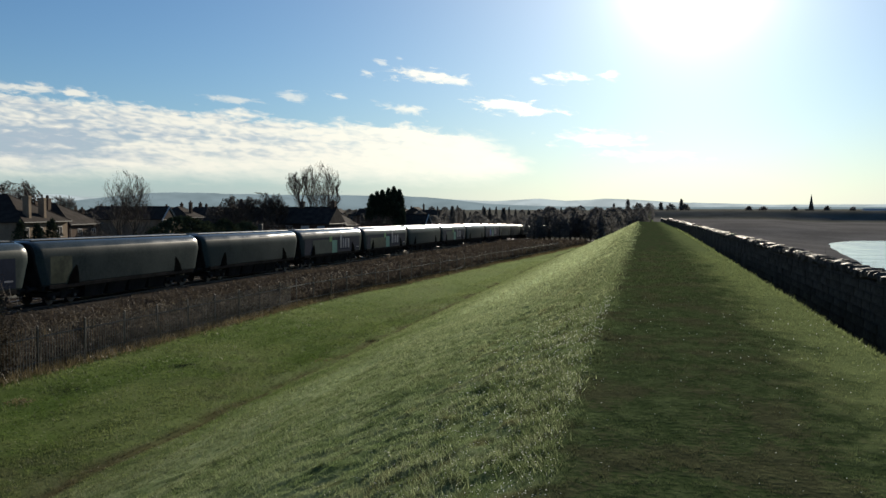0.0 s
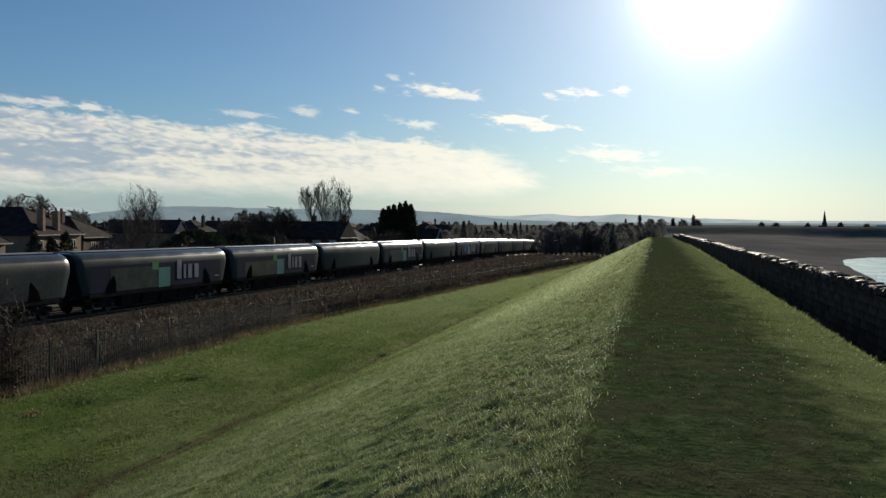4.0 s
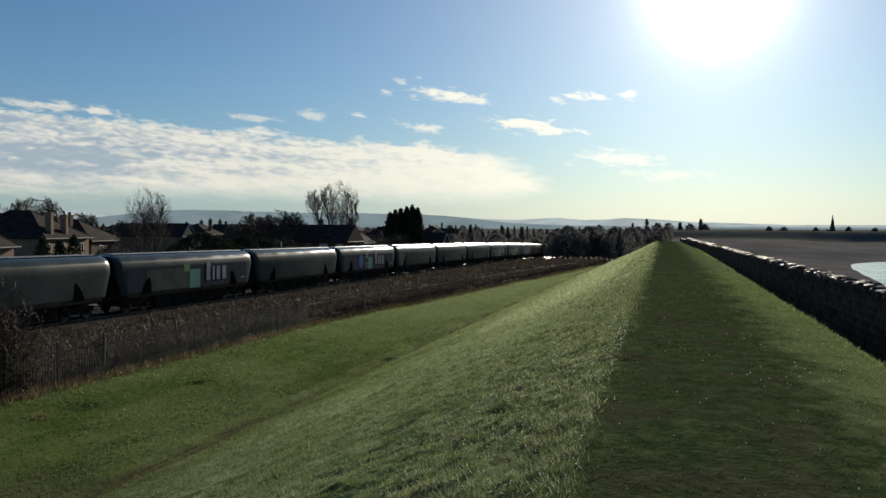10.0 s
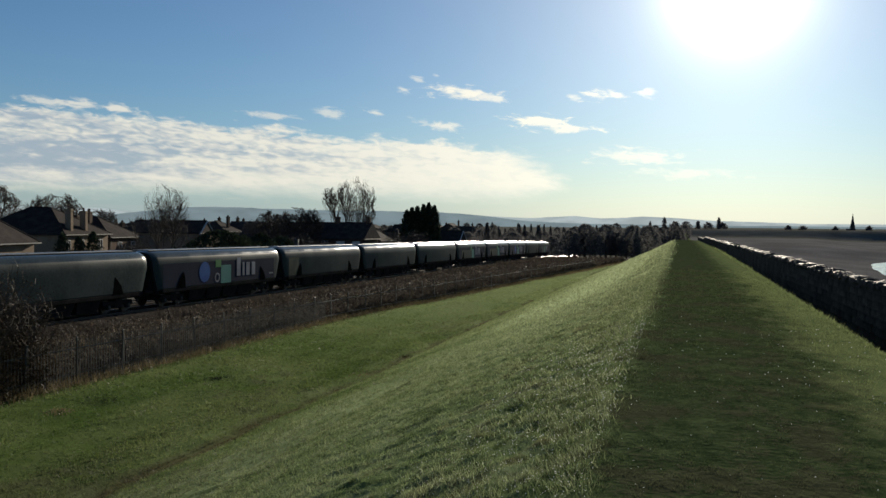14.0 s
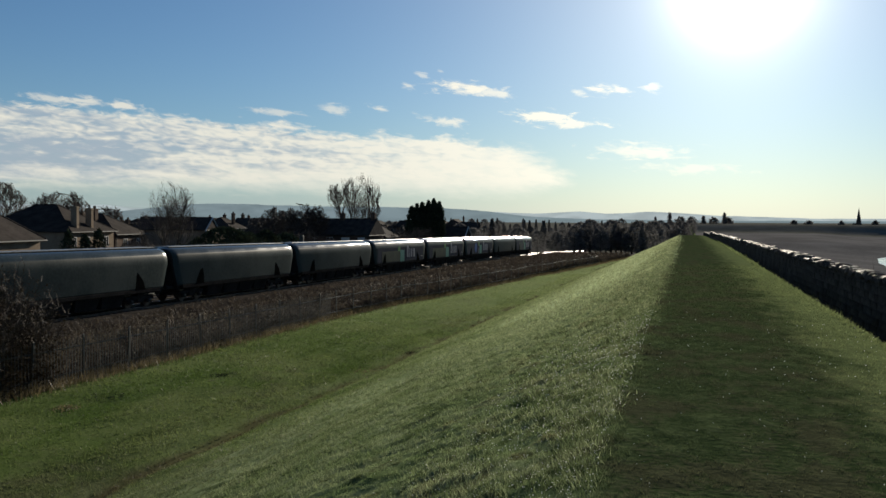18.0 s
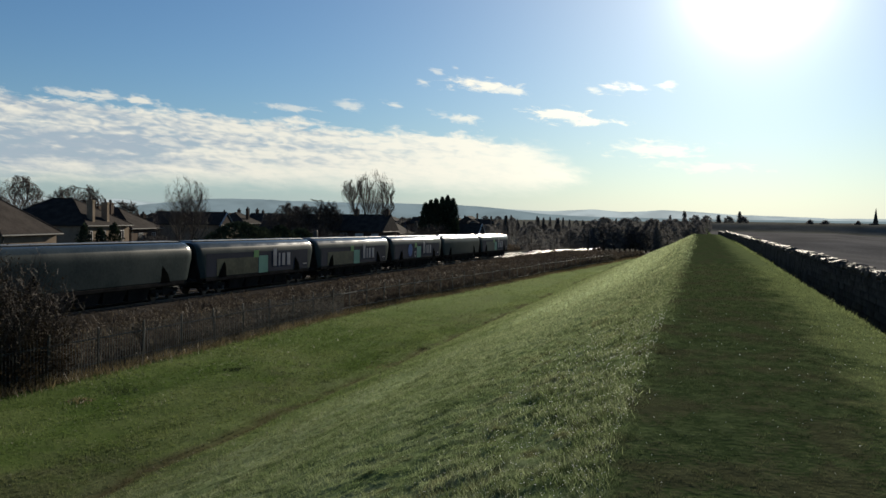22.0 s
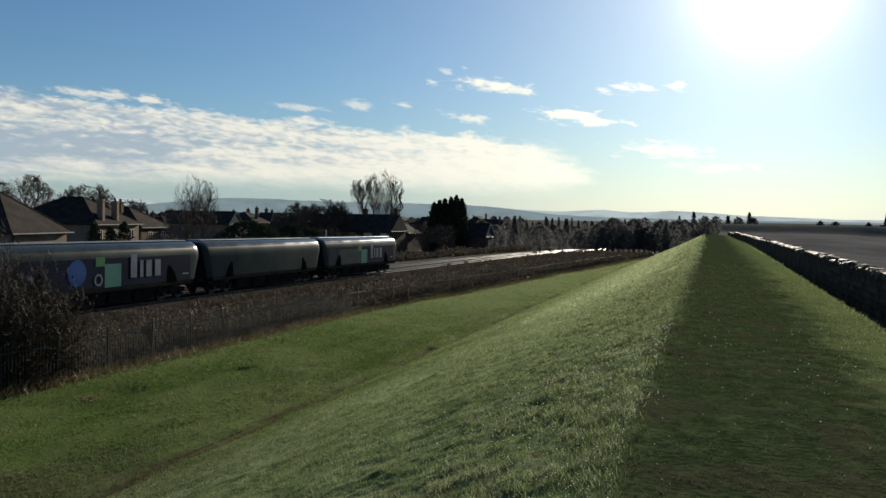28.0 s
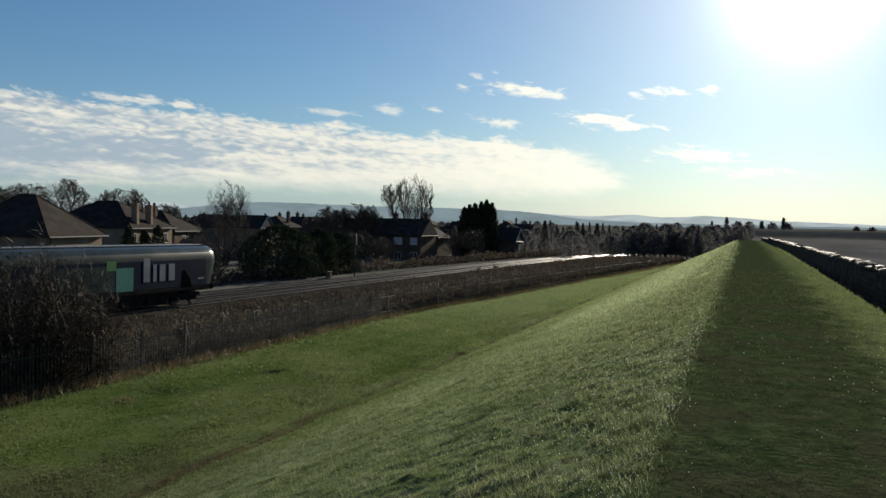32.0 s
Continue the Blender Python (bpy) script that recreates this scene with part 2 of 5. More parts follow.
def grass_mat(name, blade):
    """Bank and meadow grass by its place on the ground: trodden crest, dewy flank, worn track at the toe, lush meadow."""
    m = bpy.data.materials.new(name)
    m.use_nodes = True
    nt = m.node_tree
    bs = nt.nodes["Principled BSDF"]
    geo = nt.nodes.new("ShaderNodeNewGeometry")
    sep = nt.nodes.new("ShaderNodeSeparateXYZ")
    nt.links.new(geo.outputs["Position"], sep.inputs[0])
    x = sep.outputs[0]

    def noise_at(scale, detail=3, stretch=1.0, shift=0.0):
        mp = nt.nodes.new("ShaderNodeMapping")
        mp.inputs["Scale"].default_value, mp.inputs["Location"].default_value = (1, stretch, 1), (shift, 0, 0)
        nt.links.new(geo.outputs["Position"], mp.inputs[0])
        n = nt.nodes.new("ShaderNodeTexNoise")
        n.inputs["Scale"].default_value, n.inputs["Detail"].default_value = scale, detail
        nt.links.new(mp.outputs[0], n.inputs["Vector"])
        return n.outputs["Fac"]

    def blend(f, a, b):
        n = nt.nodes.new("ShaderNodeMix")
        n.data_type = "RGBA"
        for sock, v in ((n.inputs["Factor"], f), (n.inputs["A"], a), (n.inputs["B"], b)):
            if isinstance(v, tuple):
                sock.default_value = (*v, 1)
            else:
                nt.links.new(v, sock)
        return n.outputs["Result"]

    def jitter(n, k):
        return link_math(nt, "MULTIPLY_ADD", n, k, -0.5 * k)

    def times(*v):
        out = v[0]
        for w in v[1:]:
            out = link_math(nt, "MULTIPLY", out, w)
        return out

    wide, broad, mid, clump, fine = noise_at(0.09, 4, 0.45), noise_at(0.33, 4, 0.5, 7), noise_at(1.4, 4, 0.7, 3), noise_at(4.5, 3, 0.8, 11), noise_at(17, 3, 1.0, 5)
    # meadow: lush green with faded olive stretches
    meadow = blend(ramp01(nt, link_math(nt, "ADD", broad, jitter(fine, 0.35)), 0.3, 0.72), MEADOW_DEEP, MEADOW_PALE)
    faded = times(ramp01(nt, link_math(nt, "ADD", wide, jitter(mid, 0.3)), 0.47, 0.62), ramp01(nt, x, -20.5, -15.0))
    meadow = blend(link_math(nt, "MULTIPLY", faded, 0.7), meadow, MEADOW_FADED)
    # far glare put into the meadow colour: paler with distance
    meadow = blend(times(ramp01(nt, sep.outputs[1], 22.0, 95.0), 0.6), meadow, MEADOW_GLARE)
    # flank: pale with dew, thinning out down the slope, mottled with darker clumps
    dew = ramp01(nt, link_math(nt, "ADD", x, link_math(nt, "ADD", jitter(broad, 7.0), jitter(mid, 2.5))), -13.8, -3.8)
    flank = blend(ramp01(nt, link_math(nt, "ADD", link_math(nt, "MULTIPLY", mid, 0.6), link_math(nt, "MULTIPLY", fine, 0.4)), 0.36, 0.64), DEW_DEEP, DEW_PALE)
    # distance ramp: flank colour lightened far off in place of glare
    far_glare = ramp01(nt, link_math(nt, "ADD", sep.outputs[1], jitter(broad, 14.0)), 5.0, 48.0)
    flank = blend(times(far_glare, 0.8), flank, FLANK_GLARE)
    # darker clumps, deepened nearby to paint in the shaded sides of the tufts
    mottle = times(ramp01(nt, link_math(nt, "ADD", clump, jitter(broad, 0.5)), 0.5, 0.66), link_math(nt, "MULTIPLY_ADD", far_glare, -0.45, 0.8))
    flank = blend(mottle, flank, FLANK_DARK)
    straw = times(ramp01(nt, link_math(nt, "ADD", mid, jitter(clump, 0.5)), 0.5, 0.68), ramp01(nt, x, -4.2, -1.2), 0.6)
    flank = blend(straw, flank, FLANK_STRAW)
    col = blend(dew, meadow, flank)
    # worn brown track along the toe
    off = link_math(nt, "ADD", link_math(nt, "ADD", x, 12.1), jitter(noise_at(0.22, 3, 1.0, 23), 1.8))
    line = link_math(nt, "POWER", 2.71828, link_math(nt, "MULTIPLY", link_math(nt, "MULTIPLY", off, off), -9.0))
    col = blend(times(line, ramp01(nt, link_math(nt, "ADD", broad, jitter(mid, 0.4)), 0.42, 0.56), 0.85), col, TRACK_BROWN)
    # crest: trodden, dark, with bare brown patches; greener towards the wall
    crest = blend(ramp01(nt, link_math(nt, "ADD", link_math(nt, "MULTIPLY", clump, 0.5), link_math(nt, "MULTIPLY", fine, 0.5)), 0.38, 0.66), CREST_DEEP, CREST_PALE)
    crest = blend(times(ramp01(nt, link_math(nt, "ADD", mid, jitter(fine, 0.5)), 0.46, 0.62), 0.55), crest, CREST_BROWN)
    crest = blend(ramp01(nt, link_math(nt, "ADD", x, link_math(nt, "ADD", jitter(mid, 1.6), jitter(clump, 0.8))), 1.15, 2.3), crest, VERGE)
    over = ramp01(nt, link_math(nt, "ADD", x, link_math(nt, "ADD", jitter(mid, 0.9), jitter(clump, 0.7))), -0.85, -0.3)
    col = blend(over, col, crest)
    if blade:
        hs = nt.nodes.new("ShaderNodeHueSaturation")
        nt.links.new(link_math(nt, "MULTIPLY_ADD", geo.outputs["Random Per Island"], 0.9, 0.55), hs.inputs["Value"])
        nt.links.new(col, hs.inputs["Color"])
        col = hs.outputs["Color"]
    nt.links.new(col, bs.inputs["Base Color"])
    bs.inputs["Roughness"].default_value = 0.55 if blade else 0.62
    bs.inputs["Specular IOR Level"].default_value = GRASS_GLOSS if blade else 0.0
    if blade:
        tr = nt.nodes.new("ShaderNodeBsdfTranslucent")
        nt.links.new(col, tr.inputs["Color"])
        ms = nt.nodes.new("ShaderNodeMixShader")
        ms.inputs[0].default_value = 0.5
        nt.links.new(bs.outputs[0], ms.inputs[1])
        nt.links.new(tr.outputs[0], ms.inputs[2])
        nt.links.new(ms.outputs[0], nt.nodes["Material Output"].inputs[0])
    else:
        # dewy turf sheen scatters the low sun forwards, weighted up with distance for glare
        bs.inputs["Sheen Roughness"].default_value, bs.inputs["Sheen Tint"].default_value = 0.5, (0.8, 1.0, 0.55, 1)
        nt.links.new(times(link_math(nt, "MULTIPLY_ADD", dew, 0.3, 0.05), far_glare, link_math(nt, "SUBTRACT", 1.0, over)), bs.inputs["Sheen Weight"])
        bn = nt.nodes.new("ShaderNodeBump")
        bn.inputs["Strength"].default_value, bn.inputs["Distance"].default_value = 0.5, 0.07
        nt.links.new(link_math(nt, "ADD", link_math(nt, "MULTIPLY", clump, 0.7), link_math(nt, "MULTIPLY", fine, 0.4)), bn.inputs["Height"])
        nt.links.new(bn.outputs[0], bs.inputs["Normal"])
    return m


MEADOW_DEEP, MEADOW_PALE, MEADOW_FADED = (0.048, 0.08, 0.018), (0.094, 0.12, 0.042), (0.074, 0.078, 0.041)
MEADOW_GLARE, FLANK_GLARE = (0.2, 0.24, 0.105), (0.33, 0.375, 0.21)
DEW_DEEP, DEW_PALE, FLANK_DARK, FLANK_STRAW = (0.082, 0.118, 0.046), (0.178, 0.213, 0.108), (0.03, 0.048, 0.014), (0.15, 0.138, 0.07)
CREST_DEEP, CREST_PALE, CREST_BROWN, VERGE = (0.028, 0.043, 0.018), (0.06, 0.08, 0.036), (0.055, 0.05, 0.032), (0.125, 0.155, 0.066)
TRACK_BROWN, GRASS_GLOSS = (0.05, 0.04, 0.022), 0.06
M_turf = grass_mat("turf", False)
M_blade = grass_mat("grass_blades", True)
M_earth = mat("earth", (0.05, 0.04, 0.028), (0.09, 0.075, 0.05), 0.5, 1.0, bump=0.6, fine=7, spec=0.05)
M_mud = mat("reservoir_mud", (0.1, 0.097, 0.093), (0.165, 0.16, 0.155), 0.05, 1.0, bump=0.4, fine=1.5, spec=0.0)
M_town = mat("town_ground", (0.09, 0.09, 0.075), (0.14, 0.138, 0.12), 0.1, 1.0, bump=0.3, fine=2, spec=0.0)
M_tuft = mat("tuft_blades", (0.06, 0.085, 0.03), (0.225, 0.26, 0.14), 2.5, 0.5, bump=0, fine=9, spec=0.2, translucent=0.5, vary=0.8, island=True)
M_dew_glint = mat("dew", (0.75, 0.77, 0.75), (0.85, 0.87, 0.85), 2.0, 0.3, bump=0, fine=3, spec=1.0, translucent=0.8)
M_blade_dry = mat("withered_blades", (0.085, 0.07, 0.036), (0.15, 0.122, 0.065), 1.0, 0.6, bump=0, fine=3, translucent=0.4, vary=0.4, island=True)
M_bramble = mat("bramble", (0.031, 0.026, 0.022), (0.074, 0.061, 0.046), 0.7, 0.8, bump=0, fine=6, spec=0.03, translucent=0.35, vary=0.4, island=True)
M_thicket = mat("thicket_leaves", (0.022, 0.018, 0.012), (0.05, 0.038, 0.024), 1.0, 0.9, bump=0, fine=6, spec=0.03, translucent=0.15, vary=0.5, island=True)
M_cap = mat("worn_steel_cap", (0.04, 0.04, 0.038), (0.07, 0.07, 0.067), 3.0, 0.5, 0.3)
M_ballast = mat("ballast", (0.025, 0.022, 0.019), (0.05, 0.045, 0.04), 1.0, 1.0, bump=1.0, fine=16, spec=0.0)
M_rail = mat("rail_steel", (0.07, 0.055, 0.045), (0.13, 0.11, 0.095), 3.0, 0.4, 0.6, bump=0.05)
M_sleeper = mat("concrete_sleeper", (0.035, 0.032, 0.03), (0.062, 0.058, 0.055), 2.0, 1.0, vary=0.2, spec=0.0)
M_stone = mat("wall_stone", (0.028, 0.026, 0.024), (0.07, 0.065, 0.06), 1.5, 0.95, bump=0.7, fine=14, vary=0.3, spec=0.05)
M_cope = mat("wet_coping_stone", (0.03, 0.028, 0.026), (0.07, 0.065, 0.06), 2.0, 0.62, bump=1.0, fine=18, spec=0.03, vary=0.3)
M_bark = mat("bark", (0.035, 0.028, 0.02), (0.075, 0.06, 0.045), 2.0, 0.9, bump=0.5, fine=12)
M_twig = mat("twigs", (0.045, 0.033, 0.024), (0.085, 0.06, 0.042), 1.0, 0.8, bump=0, vary=0.3, island=True)
M_ever = mat("evergreen", (0.022, 0.031, 0.02), (0.046, 0.057, 0.034), 0.8, 1.0, bump=0, spec=0.0, translucent=0.12, vary=0.4, island=True)
# grey winter twigs, paled further with distance haze put into the colour
M_far = mat("far_wood_haze_grey", (0.085, 0.085, 0.085), (0.14, 0.138, 0.136), 0.3, 0.95, bump=0, spec=0.0, translucent=0.5, vary=0.25, island=True)
M_grey = mat("wagon_grey_paint", (0.02, 0.03, 0.031), (0.04, 0.052, 0.051), 0.35, 0.34, 0.0, bump=0.03, fine=6, spec=0.02)
M_navy = mat("navy_vinyl", (0.002, 0.009, 0.026), (0.006, 0.016, 0.04), 0.5, 0.45, bump=0.03, fine=6, spec=0.02)
M_blue = mat("blue_vinyl", (0.016, 0.065, 0.23), (0.026, 0.10, 0.29), 0.8, 0.4, bump=0.02, fine=6, spec=0.05)
M_mint = mat("mint_vinyl", (0.07, 0.21, 0.17), (0.10, 0.26, 0.21), 0.5, 0.4, bump=0.02, fine=6, spec=0.05)
M_lime = mat("lime_vinyl", (0.09, 0.22, 0.08), (0.13, 0.27, 0.10), 0.5, 0.4, bump=0.02, fine=6, spec=0.05)
M_olive = mat("olive_picture_vinyl", (0.022, 0.031, 0.022), (0.056, 0.066, 0.043), 0.9, 0.4, bump=0.02, fine=4, spec=0.05)
M_teal = mat("teal_picture_vinyl", (0.008, 0.026, 0.028), (0.026, 0.05, 0.046), 1.2, 0.4, bump=0.02, fine=4, spec=0.05)
M_white = mat("white_vinyl", (0.19, 0.19, 0.21), (0.26, 0.26, 0.28), 1.0, 0.4, bump=0.02, fine=6, spec=0.05)
M_under = mat("dirty_underframe_end_shade", (0.018, 0.017, 0.016), (0.035, 0.032, 0.03), 1.5, 0.9, bump=0.2, spec=0.0)
M_recess = mat("unlit_recess", (0.004, 0.004, 0.004), (0.009, 0.009, 0.008), 1.5, 0.9, bump=0, spec=0.0)
M_shoulder = mat("glossy_shoulder_paint", (0.024, 0.034, 0.034), (0.044, 0.056, 0.055), 0.35, 0.11, 0.0, bump=0.01, fine=6, spec=0.3)
M_roofm = mat("wagon_roof", (0.09, 0.09, 0.087), (0.15, 0.15, 0.145), 0.5, 0.36, 0.2, bump=0.05, fine=8)
M_wheel = mat("wheel_steel", (0.05, 0.045, 0.04), (0.1, 0.09, 0.085), 2.0, 0.4, 0.8)
M_slate = mat("roof_tile", (0.026, 0.022, 0.02), (0.05, 0.042, 0.037), 1.0, 1.0, bump=0.4, fine=10, vary=0.15, spec=0.03)
M_brick = mat("brick", (0.06, 0.04, 0.031), (0.1, 0.07, 0.052), 1.0, 0.9, bump=0.3, fine=14, spec=0.05)
M_render = mat("pale_render", (0.16, 0.12, 0.085), (0.23, 0.18, 0.13), 0.8, 0.9, bump=0.2, fine=10, spec=0.05)
M_glass = mat("dark_window_glass", (0.02, 0.022, 0.025), (0.03, 0.03, 0.035), 2.0, 0.15, bump=0, spec=0.8)
M_frame = mat("white_window_frame", (0.36, 0.36, 0.35), (0.46, 0.46, 0.45), 2.0, 0.6, bump=0, spec=0.2)
M_post = mat("fence_steel", (0.03, 0.032, 0.03), (0.06, 0.06, 0.055), 3.0, 0.6, 0.3, vary=0.2)
M_gleam_strip = mat("glossy_gleam_strip", (0.05, 0.05, 0.05), (0.09, 0.09, 0.09), 0.5, 0.2, bump=0.05, spec=0.8)
M_water = mat("water", (0.03, 0.04, 0.05), (0.05, 0.06, 0.07), 0.2, 0.14, bump=0.12, fine=3.0, spec=0.8)


# hill colour that glows: the distance haze is put into the emission
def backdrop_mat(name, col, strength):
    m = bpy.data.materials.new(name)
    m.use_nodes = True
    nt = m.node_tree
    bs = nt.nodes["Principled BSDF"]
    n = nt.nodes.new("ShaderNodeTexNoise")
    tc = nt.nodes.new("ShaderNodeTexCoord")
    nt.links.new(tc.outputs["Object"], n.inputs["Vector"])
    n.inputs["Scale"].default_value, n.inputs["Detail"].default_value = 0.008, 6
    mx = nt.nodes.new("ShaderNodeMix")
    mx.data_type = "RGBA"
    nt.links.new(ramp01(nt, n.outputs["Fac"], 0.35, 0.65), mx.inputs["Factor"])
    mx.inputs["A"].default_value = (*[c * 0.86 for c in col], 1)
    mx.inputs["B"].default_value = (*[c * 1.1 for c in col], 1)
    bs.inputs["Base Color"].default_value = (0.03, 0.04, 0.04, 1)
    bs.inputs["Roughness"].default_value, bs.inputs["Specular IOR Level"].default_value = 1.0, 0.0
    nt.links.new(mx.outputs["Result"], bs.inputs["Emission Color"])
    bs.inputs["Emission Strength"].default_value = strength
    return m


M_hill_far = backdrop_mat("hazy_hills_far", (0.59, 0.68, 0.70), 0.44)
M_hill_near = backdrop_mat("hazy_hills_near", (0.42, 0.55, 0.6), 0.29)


# ---------------------------------------------------------------- mesh helpers
def mesh_ob(name, verts, faces, material, parent=None, smooth=False):
    me = bpy.data.meshes.new(name)
    me.from_pydata([tuple(v) for v in verts], [], faces)
    me.materials.append(material)
    if smooth:
        me.polygons.foreach_set("use_smooth", [True] * len(me.polygons))
    me.update()
    ob = new(name, me)
    if parent:
        ob.parent = parent
    return ob


def part(name, bm, material, parent=None, label="", smooth=False):
    me = bpy.data.meshes.new(name)
    bm.to_mesh(me)
    bm.free()
    me.materials.append(material)
    if smooth:
        me.polygons.foreach_set("use_smooth", [True] * len(me.polygons))
    ob = new(name, me)
    if parent:
        ob.parent = parent
    if label:
        tagged(ob, label)
    return ob


def share(name, ob, m, parent):
    """One more piece on the same mesh."""
    c = new(name, ob.data)
    c.parent = parent
    c.matrix_basis = m
    return c


def box(bm, x0, y0, z0, x1, y1, z1, bevel=0.0):
    r = bmesh.ops.create_cube(bm, size=1.0)
    vs = r["verts"]
    for v in vs:
        v.co = Vector(((x0 + x1) / 2 + v.co.x * (x1 - x0), (y0 + y1) / 2 + v.co.y * (y1 - y0), (z0 + z1) / 2 + v.co.z * (z1 - z0)))
    if bevel:
        es = list({e for v in vs for e in v.link_edges})
        bmesh.ops.bevel(bm, geom=es, offset=bevel, segments=1, affect="EDGES")
    return bm


def boxed(name, dims, material, parent=None, bevel=0.0, label=""):
    return part(name, box(bmesh.new(), *dims, bevel=bevel), material, parent, label)


def cyl(bm, a, b, r0, r1, seg=8):
    a, b = Vector(a), Vector(b)
    d = b - a
    q = d.to_track_quat("Z", "Y").to_matrix().to_4x4()
    m = Matrix.Translation((a + b) / 2) @ q
    bmesh.ops.create_cone(bm, cap_ends=True, segments=seg, radius1=r0, radius2=r1, depth=d.length, matrix=m)
    return bm


def hull_prism(name, outline, x0, x1, material, parent=None, label=""):
    """An outline in (y, z) pushed from x0 to x1."""
    n = len(outline)
    vs = [(x0, y, z) for y, z in outline] + [(x1, y, z) for y, z in outline]
    fs = [tuple(range(n))[::-1], tuple(range(n, 2 * n))] + [(i, (i + 1) % n, n + (i + 1) % n, n + i) for i in range(n)]
    ob = mesh_ob(name, vs, fs, material, parent)
    bm = bmesh.new()
    bm.from_mesh(ob.data)
    bmesh.ops.recalc_face_normals(bm, faces=bm.faces)
    bm.to_mesh(ob.data)
    bm.free()
    if label:
        tagged(ob, label)
    return ob


def empty(name, m=None):
    e = new(name)
    if m is not None:
        e.matrix_basis = m
    return e


# ---------------------------------------------------------------- plan: the railway line
PITCH = 19.35


def curve_table():
    """The near track's centre line, metre by metre: place, level and heading."""
    tab = {}
    for direction in (1, -1):
        x, y = -35.0, 42.8
        tab[0] = (x, y, radians(-0.26))
        for i in range(0, 420):
            s = direction * (i + 0.5)
            u = max(-45.0, min(150.0, s))
            a = radians(-0.26) + 0.00073 * u - 1.03e-5 * u * u / 2
            x += direction * math.sin(a)
            y += direction * math.cos(a)
            tab[direction * (i + 1)] = (x, y, a)
    return tab


LINE = curve_table()
RAIL0 = 1.6 - 5.74


def rail_z(s):
    s = max(-60.0, min(s, 420.0))
    e = min(max(0.0, s - 80.0), 170.0)
    return RAIL0 - 0.0095 * min(s, 250) - 7e-5 * e * e


def on_line(s, off=0.0):
    """Place at s metres along the line, off metres to the east of it."""
    s = max(-418.0, min(418.0, s))
    i = math.floor(s)
    p, q, k = LINE[i], LINE[i + 1], s - i
    x, y, a = (p[j] + (q[j] - p[j]) * k for j in range(3))
    return Vector((x + off * math.cos(a), y - off * math.sin(a), rail_z(s))), a


def rail_z_at(y):
    return rail_z(y - 42.8)


def line_x(y):
    s = int(max(-417, min(417, y - 42.8)))
    return LINE[s][0]


def fence_x(y):
    return float(np.interp(y, (-60, 55, 86, 125, 195, 260), (-22.3, -21.8, -19.0, -15.5, -11.5, -10)))


# ---------------------------------------------------------------- ground
def smooth(a, b, v):
    k = min(1.0, max(0.0, (v - a) / (b - a)))
    return k * k * (3 - 2 * k)


WATER_Z = -6.75


def bed_z(x, y):
    return WATER_Z + 0.7 * max(-1.0, min(1.0, (14 + 0.125 * y - x) / 9)) + 2.2 * smooth(210, 290, y) + 0.12 * noise.noise((x * 0.05, y * 0.05, 3))


def ground_z(x, y):
    zr = rail_z_at(y)
    low = zr - 0.55
    xt = line_x(y)
    drop = smooth(103, 160, y)
    crest = drop * (low + 1.0)
    if x < xt - 7:
        z = zr - 0.25
    elif x < xt + 4.5:
        z = zr - 0.5
    elif x < -12.2:
        z = low + 0.35 * smooth(fence_x(y) + 1.0, xt + 5, x)
        z += (0.14 * noise.noise((x * 0.25, y * 0.12, 1)) + 0.05 * noise.noise((x * 0.9, y * 0.5, 17))) * smooth(-23, -19, x)
        z += 0.10 * math.exp(-((x + 16.5) / 1.2) ** 2)
    elif x < -0.55:
        k = (x + 12.2) / 11.65
        z = low + (crest - low) * (k ** 1.08)
        z += (0.07 * noise.noise((x * 0.5, y * 0.13, 5)) + 0.03 * noise.noise((x * 1.1, y * 0.75, 15))) * min(1, 4 * (1 - k)) * min(1, 4 * k) + (0.018 * noise.noise((x * 1.7, y * 0.8, 2)) + 0.018 * noise.noise((x * 4, y * 2.6, 22))) * min(1, (1 - k) * 9)
        rough = smooth(-5.5, -2.0, x) * smooth(-0.45, -1.1, x) * smooth(50, 25, y)
        if rough > 0:
            z += rough * (0.025 * noise.noise((x * 2.6, y * 2.0, 33)) + 0.04 * noise.noise((x * 6.0, y * 5.0, 34)))
        z -= 0.06 * math.exp(-((x + 12.0) / 0.6) ** 2) * (0.6 + noise.noise((0, y * 0.3, 8)))
    elif x < 2.5:
        z = crest + 0.02 * noise.noise((x * 0.8, y * 0.5, 4)) + 0.006 * noise.noise((x * 3, y * 2.4, 6)) + 0.003 * noise.noise((x * 7, y * 5, 26))
        z -= 0.05 * smooth(1.2, 2.5, x)
    elif x < 3.6:
        z = crest - 0.05 - 0.75 * smooth(2.45, 3.7, x)
    else:
        b = bed_z(x, y)
        top = crest - 0.8 if y < 160 else low + 0.2
        z = max(b, top - max(0.0, x - 4.6) * 0.36)
        far = smooth(455, 482, y)
        z = z + (0.1 - z) * far
        z = z + (-3.0 - z) * smooth(500, 560, y)
    if x < 3.6 and y > 300:
        z = z + (-6.0 - z) * smooth(300, 480, y)
    return z


def axis(*spans):
    out = [spans[0][0]]
    for a, b, n in spans:
        out += [a + (b - a) * (i + 1) / n for i in range(n)]
    return out


GX = axis((-4000, -600, 6), (-600, -120, 16), (-120, -45, 16), (-45, -24, 28), (-24, -12.6, 34), (-12.6, -11.4, 10), (-11.4, -4, 50), (-4, -0.3, 50), (-0.3, 2.6, 24), (2.6, 4.8, 12), (4.8, 60, 30), (60, 300, 16), (300, 4000, 6))
